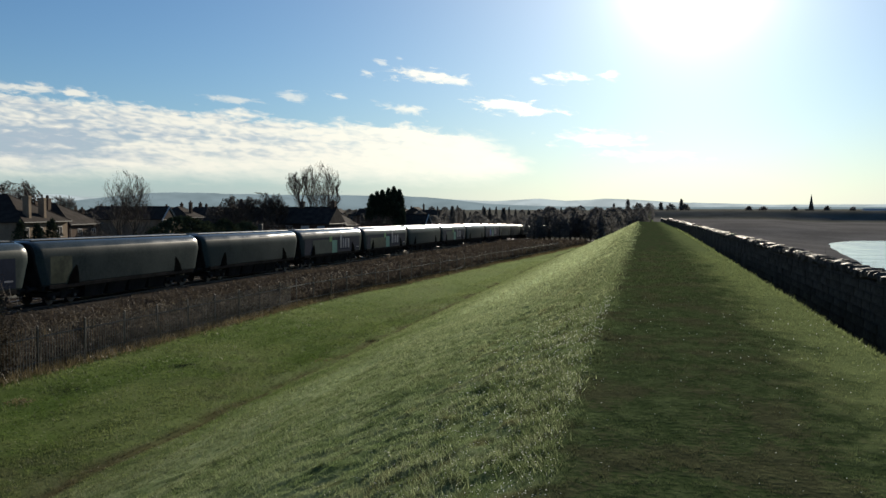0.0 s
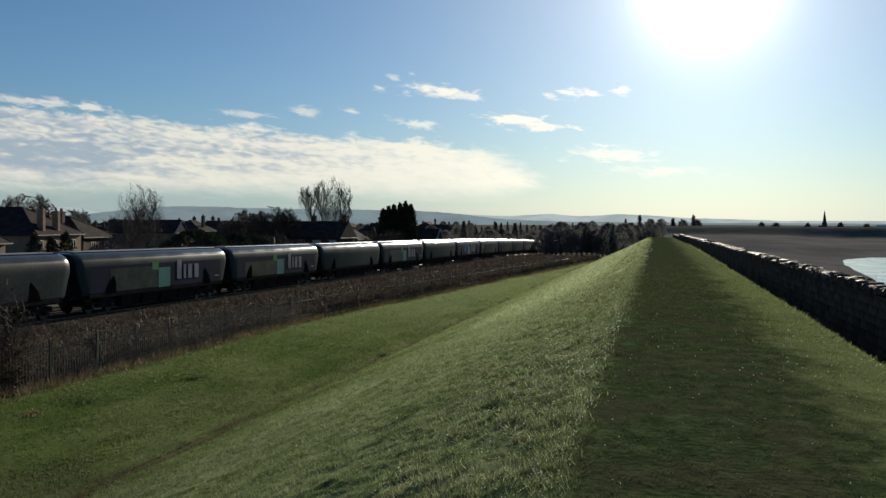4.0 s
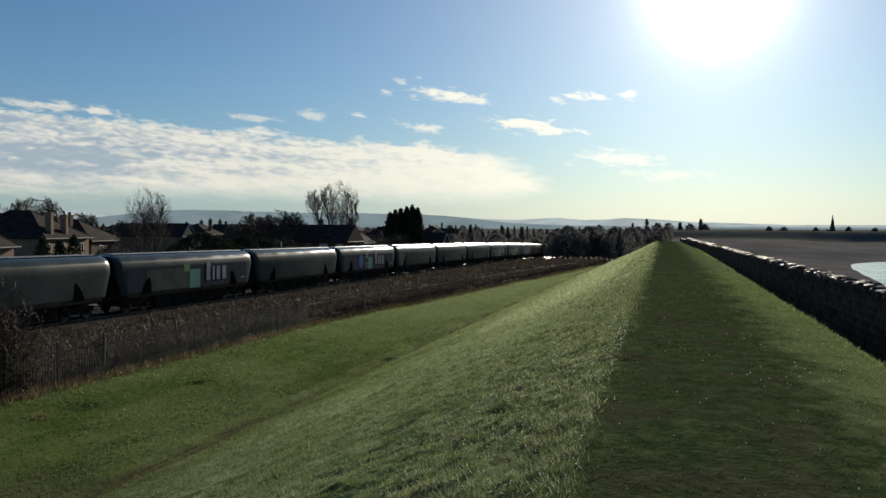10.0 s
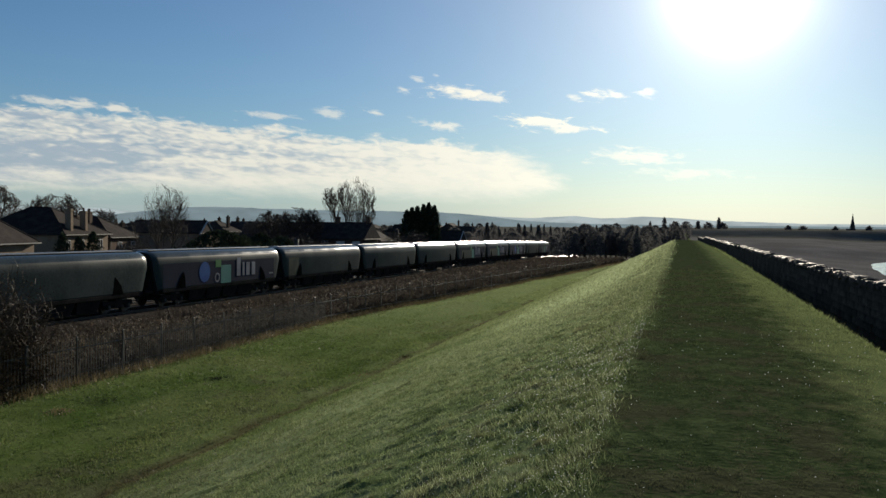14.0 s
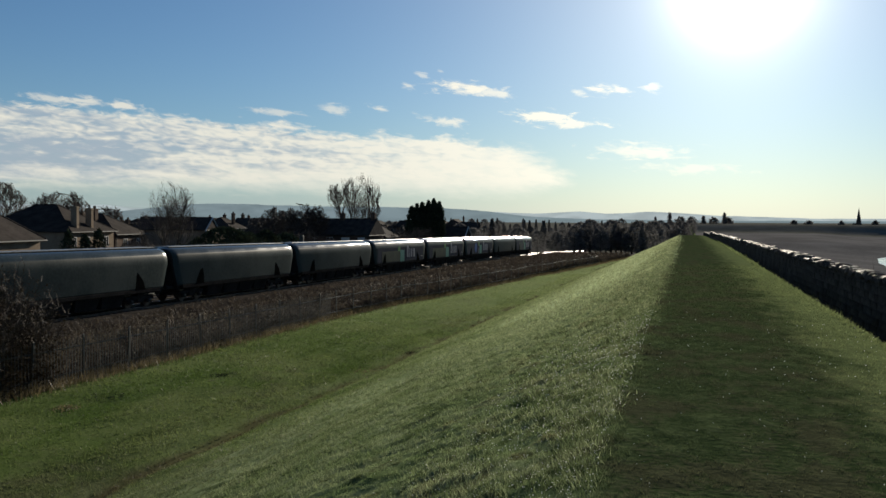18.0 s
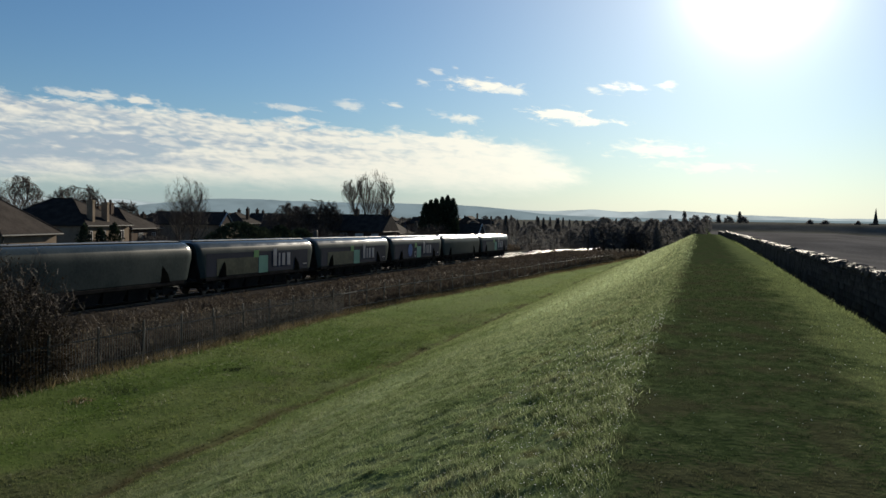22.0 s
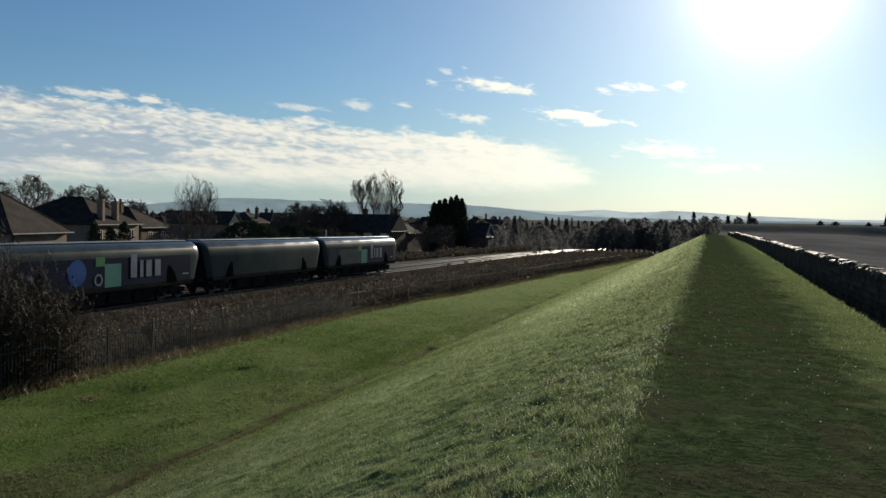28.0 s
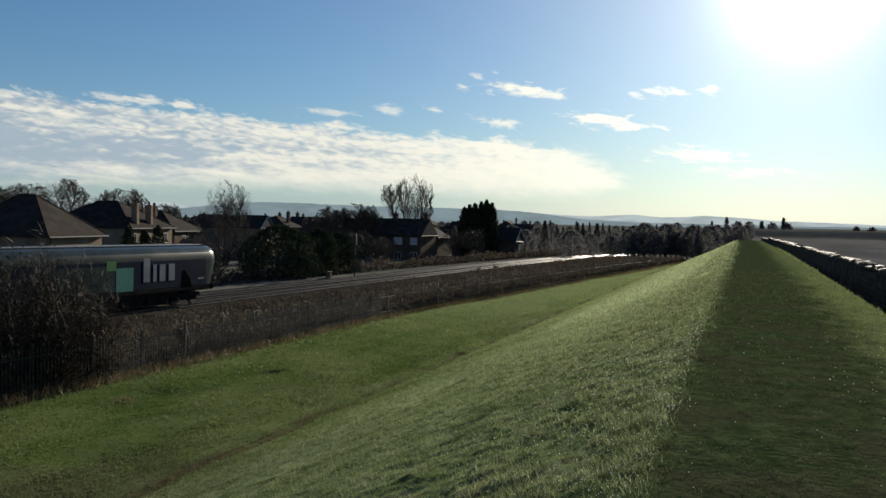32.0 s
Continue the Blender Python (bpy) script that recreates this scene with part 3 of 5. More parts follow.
GY = axis((-600, -60, 5), (-60, 0, 24), (0, 3, 8), (3, 12, 112), (12, 30, 120), (30, 60, 70), (60, 180, 90), (180, 440, 40), (440, 570, 24), (570, 1200, 8), (1200, 4700, 5))


def make_ground():
    vs = [(x, y, ground_z(x, y)) for y in GY for x in GX]
    nx = len(GX)
    fs, idx = [], []
    for j in range(len(GY) - 1):
        y = (GY[j] + GY[j + 1]) / 2
        for i in range(nx - 1):
            x = (GX[i] + GX[i + 1]) / 2
            a = j * nx + i
            fs.append((a, a + 1, a + nx + 1, a + nx))
            jit = 0.35 * noise.noise((x * 0.6, y * 0.6, 9))
            if x < line_x(y) - 6:
                k = 2
            elif x < fence_x(y) + jit:
                k = 1
            elif x < 4.2:
                k = 0
            else:
                k = 3 if y < 440 else 2
            if y > 260 and x < 3.6:
                k = 2
            idx.append(k)
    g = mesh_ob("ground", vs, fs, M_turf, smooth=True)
    for m in (M_earth, M_town, M_mud):
        g.data.materials.append(m)
    g.data.polygons.foreach_set("material_index", idx)
    tagged(g, "grassy reservoir embankment, field and town ground", "ground", kind="structure")


make_ground()
wvs = [(14, -60, WATER_Z), (420, -60, WATER_Z), (420, 440, WATER_Z), (14, 440, WATER_Z)]
tagged(mesh_ob("water", wvs, [(0, 1, 2, 3)], M_water), "calm reservoir water mirroring the sky", "water", kind="structure")


# ---------------------------------------------------------------- hills
def ridge_backdrop(name, dist, az0, az1, profile, material, seed):
    n = 420
    vs = []
    for i in range(n + 1):
        a = az0 + (az1 - az0) * i / n
        h = float(np.interp(a, profile[0], profile[1]))
        e = h + 0.03 * noise.noise((a * 0.7, seed, 0)) + (0.03 * noise.noise((a * 3, seed, 2)) + 0.025 * noise.noise((a * 11, seed, 5))) * min(1, h)
        x, y = math.sin(radians(a)), math.cos(radians(a))
        vs += [(x * dist, y * dist, -8), (x * (dist + 180), y * (dist + 180), 1.6 + dist * math.tan(radians(max(e, 0.02))) ), (x * (dist + 420), y * (dist + 420), -8)]
    fs = []
    for i in range(n):
        for k in (0, 1):
            a = i * 3 + k
            fs.append((a, a + 3, a + 4, a + 1))
    ob = mesh_ob(name, vs, fs, material, smooth=True)
    tagged(ob, "distant wooded hills in blue haze", "hills", kind="structure")


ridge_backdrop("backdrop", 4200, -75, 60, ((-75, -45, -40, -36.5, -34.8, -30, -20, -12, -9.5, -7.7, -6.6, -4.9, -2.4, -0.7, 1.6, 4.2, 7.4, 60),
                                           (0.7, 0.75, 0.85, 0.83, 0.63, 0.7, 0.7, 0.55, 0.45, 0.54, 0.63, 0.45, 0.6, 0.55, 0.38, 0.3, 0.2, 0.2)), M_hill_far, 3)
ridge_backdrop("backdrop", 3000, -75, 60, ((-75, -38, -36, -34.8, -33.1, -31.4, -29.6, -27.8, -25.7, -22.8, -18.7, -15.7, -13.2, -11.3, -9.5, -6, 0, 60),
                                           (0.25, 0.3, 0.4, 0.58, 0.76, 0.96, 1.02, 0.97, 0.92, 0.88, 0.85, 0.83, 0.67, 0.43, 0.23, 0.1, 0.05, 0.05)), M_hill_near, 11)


# ---------------------------------------------------------------- railway
def sweep(name, profile, s0, s1, step, material, parent, off=0.0, label=""):
    """A profile in (across, up) carried along the line."""
    vs, fs, k = [], [], len(profile)
    n = int((s1 - s0) / step)
    for i in range(n + 1):
        p, a = on_line(s0 + i * step, off)
        for u, z in profile:
            vs.append((p.x + u * math.cos(a), p.y - u * math.sin(a), p.z + z))
        if i:
            b = i * k
            fs += [(b - k + j, b - k + j + 1, b + j + 1, b + j) for j in range(k - 1)]
    ob = mesh_ob(name, vs, fs, material, parent)
    if label:
        tagged(ob, label)
    return ob


TRACKS = (0.0, -3.5)


def make_railway():
    bed = sweep("ballast_bed", ((-7.4, -0.62), (-6.0, -0.2), (-5.0, -0.16), (1.6, -0.16), (2.1, -0.24), (3.0, -0.7)), -120, 400, 4, M_ballast, None)
    tagged(bed, "grey stone ballast bed under two tracks", "ballast", kind="structure")
    rail = ((-0.075, -0.16), (-0.075, -0.13), (-0.012, -0.10), (-0.012, -0.03), (-0.035, -0.02), (-0.035, 0.0), (0.035, 0.0), (0.035, -0.02), (0.012, -0.03), (0.012, -0.10), (0.075, -0.13), (0.075, -0.16))
    for off in TRACKS:
        tr = empty("railway_track", pose(0, 0, 0))
        tagged(tr, "worn steel rails on concrete sleepers in ballast", "railway track", "railway tracks")
        for g in (-0.75, 0.75):
            sweep("rail", rail, -120, 400, 3, M_rail, tr, off + g)
        bm = box(bmesh.new(), -1.25, -0.13, -0.28, 1.25, 0.13, -0.13, 0.02)
        first = part("sleeper", bm, M_sleeper, tr)
        for i in range(290):
            s = -20 + i * 0.65
            p, a = on_line(s, off)
            m = pose(p.x, p.y, p.z, 0, 0, -math.degrees(a))
            if i == 0:
                first.matrix_basis = m
            else:
                share("sleeper", first, m, tr)


make_railway()


# ---------------------------------------------------------------- wagons
def wagon_body(parent, material):
    """A covered hopper body: flat sides, rounded shoulders, raised rounded ends."""
    bend = [(0.60 + 0.79 * math.cos(radians(v)) ** 0.75, 2.72 + 1.08 * math.sin(radians(v)) ** 0.85) for v in (80, 68, 57, 46, 35, 25, 15, 7, 0)]
    prof = [(0.0, 3.84), (0.60, 3.83)] + bend + [(1.39, 1.28), (1.30, 1.16), (0.0, 1.16)]
    half = prof + [(-u, z) for u, z in prof[-2:0:-1]]
    half_len = 9.42
    rings = []
    for y, inset, lift in ((-half_len, 0.22, 0.0), (-half_len + 0.06, 0.11, 0.0), (-half_len + 0.3, 0.03, 0.0), (-half_len + 0.7, 0.0, 0.0),
                           (half_len - 0.7, 0.0, 0.0), (half_len - 0.3, 0.03, 0.0), (half_len - 0.06, 0.11, 0.0), (half_len, 0.22, 0.0)):
        rings.append([(u * (1 - inset / 1.4), y + (math.copysign(1, -y) * 0.55 * smooth(2.2, 1.1, z) if abs(y) > 8.0 else 0.0), z - inset * 0.8 * smooth(2.0, 3.9, z)) for u, z in half])
    k = len(half)
    vs = [v for r in rings for v in r]
    fs = [tuple(range(k)), tuple(range(len(vs) - k, len(vs)))[::-1]]
    for i in range(len(rings) - 1):
        for j in range(k):
            a, b = i * k + j, i * k + (j + 1) % k
            fs.append((a, b, b + k, a + k))
    ob = mesh_ob("body", vs, fs, material, parent)
    ob.data.materials.append(M_under)
    # ends take the dark underframe colour to paint the shaded gap between wagons
    for i in [0, 1, *range(2, 2 + k), *range(len(fs) - k, len(fs))]:
        ob.data.polygons[i].material_index = 1
    ob.data.materials.append(M_shoulder)
    for q in ob.data.polygons:
        if q.material_index == 0 and q.center.z > 3.42:
            q.material_index = 2
    bm = bmesh.new()
    bm.from_mesh(ob.data)
    bmesh.ops.recalc_face_normals(bm, faces=bm.faces)
    bm.to_mesh(ob.data)
    bm.free()
    ob.data.polygons.foreach_set("use_smooth", [True] * len(ob.data.polygons))
    ob.data.set_sharp_from_angle(angle=radians(24))
    return ob


def fin_outline(y, lean):
    return [(y - 0.55, 1.2), (y + 0.55, 1.2), (y + 0.42 + 0.1 * lean, 1.75), (y + 0.12 + 0.28 * lean, 2.2), (y - 0.02 + 0.3 * lean, 2.32), (y - 0.2 + 0.2 * lean, 2.1), (y - 0.42 + 0.05 * lean, 1.6)]


def make_bogie(parent, y):
    bg = boxed("bogie_frame", (-1.05, y - 1.5, 0.5, 1.05, y + 1.5, 0.78), M_under, parent, 0.04)
    for wy in (y - 1.0, y + 1.0):
        for side in (-1, 1):
            bm = bmesh.new()
            cyl(bm, (side * 0.70, 0, 0), (side * 0.83, 0, 0), 0.45, 0.45, 20)
            cyl(bm, (side * 0.66, 0, 0), (side * 0.70, 0, 0), 0.48, 0.48, 20)
            w = part("wheel", bm, M_wheel, parent)
            w.location = (0, wy, 0.46)
        for u in (0.9, -1.12):
            boxed("axle_box", (u, wy - 0.2, 0.3, u + 0.22, wy + 0.2, 0.66), M_under, parent, 0.03)
            sx = 1 if u > 0 else -1
            part("bearing_cap", cyl(bmesh.new(), (sx * 1.12, wy, 0.46), (sx * 1.17, wy, 0.46), 0.11, 0.09, 10), M_cap, parent)
    boxed("spring_plank", (-1.1, y - 0.32, 0.34, 1.1, y + 0.32, 0.95), M_under, parent, 0.03)


def panel(name, parent, y0, y1, z0, z1, material, proud=0.006, label=""):
    """A thin sheet of vinyl on the flat side that faces the field."""
    return boxed(name, (1.39, y0, z0, 1.39 + proud, y1, z1), material, parent, 0, label)


def letter_bars(parent, y, z):
    """Four plain pale blocks in place of the operator's mark."""
    for y0, w, h in ((0.0, 0.6, 1.45), (0.92, 0.32, 1.04), (1.54, 0.56, 1.04), (2.44, 0.6, 1.04)):
        boxed("logo_block", (1.403, y + y0, z, 1.409, y + y0 + w, z + h), M_white, parent, 0, "plain pale logo block")


def make_wagon(livery):
    w = empty("hopper_wagon")
    body = wagon_body(w, M_grey)
    hatch = boxed("roof_hatch", (-0.6, -8.8, 3.82, 0.6, 8.8, 3.89), M_roofm, w, 0.03, "pale sliding roof cover")
    for u in (-0.68, 0.68):
        boxed("roof_rail", (u - 0.05, -9.0, 3.76, u + 0.05, 9.0, 3.85), M_under, w, 0.015)
    # slightly raised near-black plates: the openings' inner shade put into the colour
    for y, lean in ((-6.1, 1), (6.1, -1)):
        for sx in (1, -1):
            hull_prism("access_opening_shade", fin_outline(y, lean), sx * 1.2, sx * 1.405, M_recess, w, "pointed access opening, its inner shade painted near-black")
    boxed("side_sill", (1.28, -8.3, 0.98, 1.395, 8.3, 1.22), M_under, w, 0.02)
    boxed("side_sill", (-1.395, -8.3, 0.98, -1.28, 8.3, 1.22), M_under, w, 0.02)
    boxed("centre_frame", (-0.9, -8.7, 0.85, 0.9, 8.7, 1.17), M_under, w, 0.03)
    for y in (-3.6, -1.2, 1.2, 3.6):
        bm = bmesh.new()
        box(bm, -1.25, y - 1.15, 0.22, 1.25, y + 1.15, 1.1)
        for v in bm.verts:
            if v.co.z < 0.6:
                v.co.x *= 0.82
                v.co.y = y + (v.co.y - y) * 0.8
        part("discharge_chute", bm, M_under, w)
    boxed("brake_beam", (-0.5, -5.0, 0.45, 0.5, 5.0, 0.85), M_under, w, 0.03)
    for y in (-6.6, 6.6):
        make_bogie(w, y)
    for y in (-1, 1):
        for u in (-0.86, 0.86):
            bm = bmesh.new()
            cyl(bm, (u, y * 8.7, 1.06), (u, y * 9.57, 1.06), 0.12, 0.12, 10)
            cyl(bm, (u, y * 9.54, 1.06), (u, y * 9.64, 1.06), 0.22, 0.22, 12)
            part("buffer", bm, M_under, w)
        boxed("coupler", (-0.12, y * 8.7 if y > 0 else -9.6, 0.85, 0.12, 9.6 if y > 0 else -8.7, 1.05), M_under, w, 0.02)
        boxed("headstock", (-1.25, min(y * 8.5, y * 8.75), 0.9, 1.25, max(y * 8.5, y * 8.75), 1.25), M_under, w, 0.02)
    if livery in ("mark", "teal"):
        panel("navy_panel", w, -8.3, 8.2, 1.3, 2.95, M_navy, 0.004, "navy blue vinyl band")
        if livery == "mark":
            panel("picture_panel", w, -6.9, -0.75, 1.3, 2.55, M_olive, 0.008, "olive green landscape picture")
        else:
            panel("picture_panel", w, -6.2, -0.75, 1.3, 2.75, M_teal, 0.008, "dark teal landscape picture")
        panel("mint_square", w, -0.65, 0.85, 1.25, 2.62, M_mint, 0.009, "mint green square")
        panel("lime_square", w, -1.45, -0.65, 2.5, 3.05, M_lime, 0.010, "lime green square")
        letter_bars(w, 1.75, 1.7)
        panel("small_print", w, 7.3, 8.0, 1.65, 1.75, M_white, 0.008)
    elif livery == "globe":
        panel("navy_panel", w, -8.3, 8.2, 1.3, 2.95, M_navy, 0.004, "navy blue vinyl band")
        bm = bmesh.new()
        cyl(bm, (1.396, -3.0, 2.2), (1.402, -3.0, 2.2), 0.75, 0.75, 28)
        part("blue_disc", bm, M_blue, w, "bright blue disc")
        bm = bmesh.new()
        for i in range(20):
            a0, a1 = i * math.tau / 20, (i + 1) * math.tau / 20
            q = [bm.verts.new((1.405, -1.2 + r * math.cos(a), 1.72 + r * math.sin(a))) for a, r in ((a0, 0.24), (a1, 0.24), (a1, 0.36), (a0, 0.36))]
            bm.faces.new(q)
        part("white_ring", bm, M_white, w, "white ring")
        panel("mint_square", w, -0.65, 0.85, 1.25, 2.62, M_mint, 0.009, "mint green square")
        panel("lime_square", w, -1.45, -0.65, 2.5, 3.05, M_lime, 0.010, "lime green square")
        letter_bars(w, 1.75, 1.7)
        panel("small_print", w, 7.3, 8.0, 1.65, 1.75, M_white, 0.008)
    elif livery == "patched":
        panel("faded_panel", w, -8.2, -6.2, 1.3, 2.9, M_olive, 0.004, "faded green patch")
    return w


# from the tail of the train forwards
LIVERY = ("teal", "plain", "globe", "mark", "mark", "plain", "plain", "patched", "globe", "plain", "teal", "plain", "mark", "teal", "plain", "patched", "mark", "plain")
WAGON_LABEL = {"teal": "navy-banded bulk hopper wagon with dark teal picture panel", "mark": "navy-banded bulk hopper wagon with green picture panels", "globe": "navy-banded bulk hopper wagon with blue disc and mint square",
               "plain": "plain grey covered bulk hopper wagon on bogies", "patched": "weathered grey covered hopper wagon with green end patch"}
WAGONS = []


def make_train():
    first = {}
    for kind in LIVERY:
        if kind not in first:
            w = make_wagon(kind)
            first[kind] = w
        else:
            w = copy_thing(first[kind], Matrix())
        tagged(w, WAGON_LABEL[kind], "freight wagon", "wagons of the train")
        WAGONS.append(w)


def tail_at(t):
    u = t / 32
    return ((((27.641 * u -88.833) * u +79.208) * u -32.938) * u -286.437) * u +309.839


def motions():
    for i, w in enumerate(WAGONS):
        rows = []
        for k in range(0, 33):
            s = tail_at(k) + 0.05 - PITCH * (i + 0.5)
            p, a = on_line(s)
            g = math.degrees(math.atan((rail_z(s + 6) - rail_z(s - 6)) / 12))
            rows.append((float(k), pose(p.x, p.y, p.z, g, 0, -math.degrees(a))))
        walk(w, rows)


make_train()


# ---------------------------------------------------------------- reservoir wall
def wall_x(y):
    return 4.35 - 0.0195 * y


def make_wall():
    rnd = random.Random(5)
    w = empty("stone_wall", pose(0, 0, 0))
    tagged(w, "low dark rubble stone wall with rough wet coping along the reservoir", "wall")
    ys = axis((-20, 108, 128))
    vs, fs = [], []
    for i, y in enumerate(ys):
        x = wall_x(y)
        vs += [(x - 0.2, y, -1.2), (x - 0.17, y, 0.33), (x + 0.17, y, 0.33), (x + 0.2, y, -1.6)]
        if i:
            b = i * 4
            fs += [(b - 4 + j, b - 3 + j, b + 1 + j, b + j) for j in range(3)]
    fs += [(0, 1, 2, 3), (len(vs) - 1, len(vs) - 2, len(vs) - 3, len(vs) - 4)]
    mesh_ob("core", vs, fs, M_stone, w)
    # facing stones: single blocks where the path comes nearest, joined further on
    blocks = []
    for k in range(6):
        e, d = 0.02, (0.01, 0.025, 0.018, 0.03, 0.015, 0.022)[k]
        bm = bmesh.new()
        box(bm, -d, -0.5, 0.0, 0.02, 0.5, 1.0)
        for v in bm.verts:
            if v.co.x < 0:
                v.co.y *= 0.93 + 0.02 * (k % 3)
                v.co.z = 0.5 + (v.co.z - 0.5) * (0.88 + 0.02 * (k % 4))
        blocks.append(bm)
    made = []
    bvs, bfs = [], []
    for row in range(7):
        y = 2.0
        z0 = -0.85 + row * 0.165
        while y < 100:
            ln = rnd.uniform(0.22, 0.6)
            x = wall_x(y) - 0.195 + 0.004 * row
            d = rnd.uniform(0.008, 0.03)
            h = 0.165 * rnd.uniform(0.92, 0.99)
            if 15.5 < y < 31.5:
                k = len(made)
                m = pose(x, y + ln / 2, z0) @ Matrix.Diagonal((1, ln - 0.01, h, 1))
                if k < 6:
                    ob = part("stone", blocks[k], M_stone, w)
                    ob.matrix_basis = m
                else:
                    ob = share("stone", made[rnd.randrange(6)], m, w)
                made.append(ob)
                y += ln
                continue
            b = len(bvs)
            e = 0.02
            bvs += [(x + 0.02, y, z0), (x + 0.02, y + ln - 0.02, z0), (x + 0.02, y + ln - 0.02, z0 + h), (x + 0.02, y, z0 + h),
                    (x - d, y + e, z0 + e), (x - d, y + ln - 0.02 - e, z0 + e), (x - d, y + ln - 0.02 - e, z0 + h - e), (x - d, y + e, z0 + h - e)]
            bfs += [(b + 4, b + 7, b + 6, b + 5), (b, b + 4, b + 5, b + 1), (b + 1, b + 5, b + 6, b + 2), (b + 2, b + 6, b + 7, b + 3), (b + 3, b + 7, b + 4, b)]
            y += ln
    tagged(mesh_ob("rubble_facing", bvs, bfs, M_stone, w), kind="stuff")
    # coping: separate rough blocks
    shapes = []
    for k in range(7):
        bm = bmesh.new()
        r = bmesh.ops.create_icosphere(bm, subdivisions=2, radius=1.0)
        for v in bm.verts:
            p = v.co
            q = Vector((math.copysign(abs(p.x) ** 0.55, p.x), math.copysign(abs(p.y) ** 0.5, p.y), math.copysign(abs(p.z) ** 0.6, p.z)))
            n = 1 + 0.22 * noise.noise(q * 1.3 + Vector((k * 7.0, 0, 0)))
            v.co = Vector((q.x * 0.21 * n, q.y * 0.13 * n, q.z * 0.09 * n))
        shapes.append(bm)
    obs = []
    y, i = 3.0, 0
    while y < 104 and i < 295:
        ln = rnd.uniform(0.82, 1.15)
        m = pose(wall_x(y) + rnd.uniform(-0.03, 0.03), y, 0.40 + rnd.uniform(-0.03, 0.04), rnd.uniform(-20, 20), rnd.uniform(-14, 14), rnd.uniform(-16, 16))
        if i < 7:
            ob = part("coping_stone", shapes[i], M_cope, w, smooth=False)
            ob.matrix_basis = m
            obs.append(ob)
        else:
            share("coping_stone", obs[rnd.randrange(7)], m @ Matrix.Diagonal((1, ln if y < 45 else 1.7 * ln, rnd.uniform(0.7, 1.35), 1)), w)
        y += (0.24 if y < 45 else 0.4) * ln
        i += 1


def make_wall_weeds():
    rng = np.random.default_rng(15)
    m = 260
    ys = rng.uniform(13.5, 24, m)
    base = np.stack([np.array([wall_x(v) for v in ys]) + 0.5 + rng.uniform(0, 0.5, m), ys, np.full(m, -1.3)], 1)
    tip = base + np.stack([rng.normal(0, 0.25, m), rng.normal(0, 0.25, m), 1.3 + 0.4 + 0.4 * rng.uniform(0, 1, m) ** 2], 1)
    g = tri_mesh("wall_weeds", stems(rng, base, tip, 0.008), M_twig)
    tagged(g, "thin dead weed stems behind the reservoir wall", "weeds", kind="stuff")


make_wall()


# ---------------------------------------------------------------- vegetation
def tri_mesh(name, co, material, parent=None, quads=False):
    """Loose triangles, or quads, from an array (n, corners, 3)."""
    n, c = co.shape[0], co.shape[1]
    me = bpy.data.meshes.new(name)
    me.vertices.add(n * c)
    me.vertices.foreach_set("co", co.reshape(-1).astype(np.float32))
    me.loops.add(n * c)
    me.loops.foreach_set("vertex_index", np.arange(n * c, dtype=np.int32))
    me.polygons.add(n)
    me.polygons.foreach_set("loop_start", np.arange(0, n * c, c, dtype=np.int32))
    me.materials.append(material)
    me.update(calc_edges=True)
    ob = new(name, me)
    if parent:
        ob.parent = parent
    return ob


def blades(rng, pts, h0, h1, width, lean=0.5):
    n = len(pts)
    a = rng.uniform(0, math.tau, n)
    h = rng.uniform(h0, h1, n)
    w = width * rng.uniform(0.6, 1.3, n)
    side = np.stack([np.cos(a), np.sin(a), np.zeros(n)], 1) * w[:, None] * 0.5
    b = rng.uniform(0, math.tau, n)
    tip = np.stack([np.cos(b) * lean * h * rng.uniform(0.2, 1, n), np.sin(b) * lean * h * rng.uniform(0.2, 1, n), h], 1)
    base = pts - np.array([0, 0, 0.012])
    return np.stack([base - side, base + side, base + tip], 1)


def scatter(rng, n, x0, x1, y0, y1, power=1.0, keep=None):
    xs = rng.uniform(x0, x1, n)
    ys = y0 + (y1 - y0) * rng.uniform(0, 1, n) ** power
    out = []
    for x, y in zip(xs.tolist(), ys.tolist()):
        if keep and not keep(x, y):
            continue
        out.append((x, y, ground_z(x, y)))
    return np.array(out)


def lawn(rng, n, x0, x1, y0, y1, h0, h1, keep=None, width=0.0014, lean=0.9):
    """Blades that thin out and broaden with distance, with no seam, longer and shorter in patches."""
    ys = y0 * (y1 / y0) ** rng.uniform(0, 1, n)
    xs = rng.uniform(x0, x1, n)
    pts, tall = [], []
    for x, y in zip(xs.tolist(), ys.tolist()):
        if keep is None or keep(x, y):
            pts.append((x, y, ground_z(x, y)))
            tall.append(max(0.55, 0.95 + 0.7 * noise.noise((x * 7.0, y * 5.5, 71)) + 0.35 * noise.noise((x * 0.8, y * 0.6, 72))))
    pts, tall = np.array(pts), np.array(tall)
    d = np.hypot(pts[:, 0], pts[:, 1])
    co = blades(rng, pts, h0, h1, 1.0, lean)
    side = (co[:, 1] - co[:, 0]) * 0.5
    mid = (co[:, 1] + co[:, 0]) * 0.5
    w = np.clip(width * d, 0.004, 0.1)[:, None]
    k = (tall * np.clip(0.75 + d / 40, 0.75, 1.8))[:, None]
    tip = mid + (co[:, 2] - mid) * k
    return np.stack([mid - side * w, mid + side * w, tip], 1)


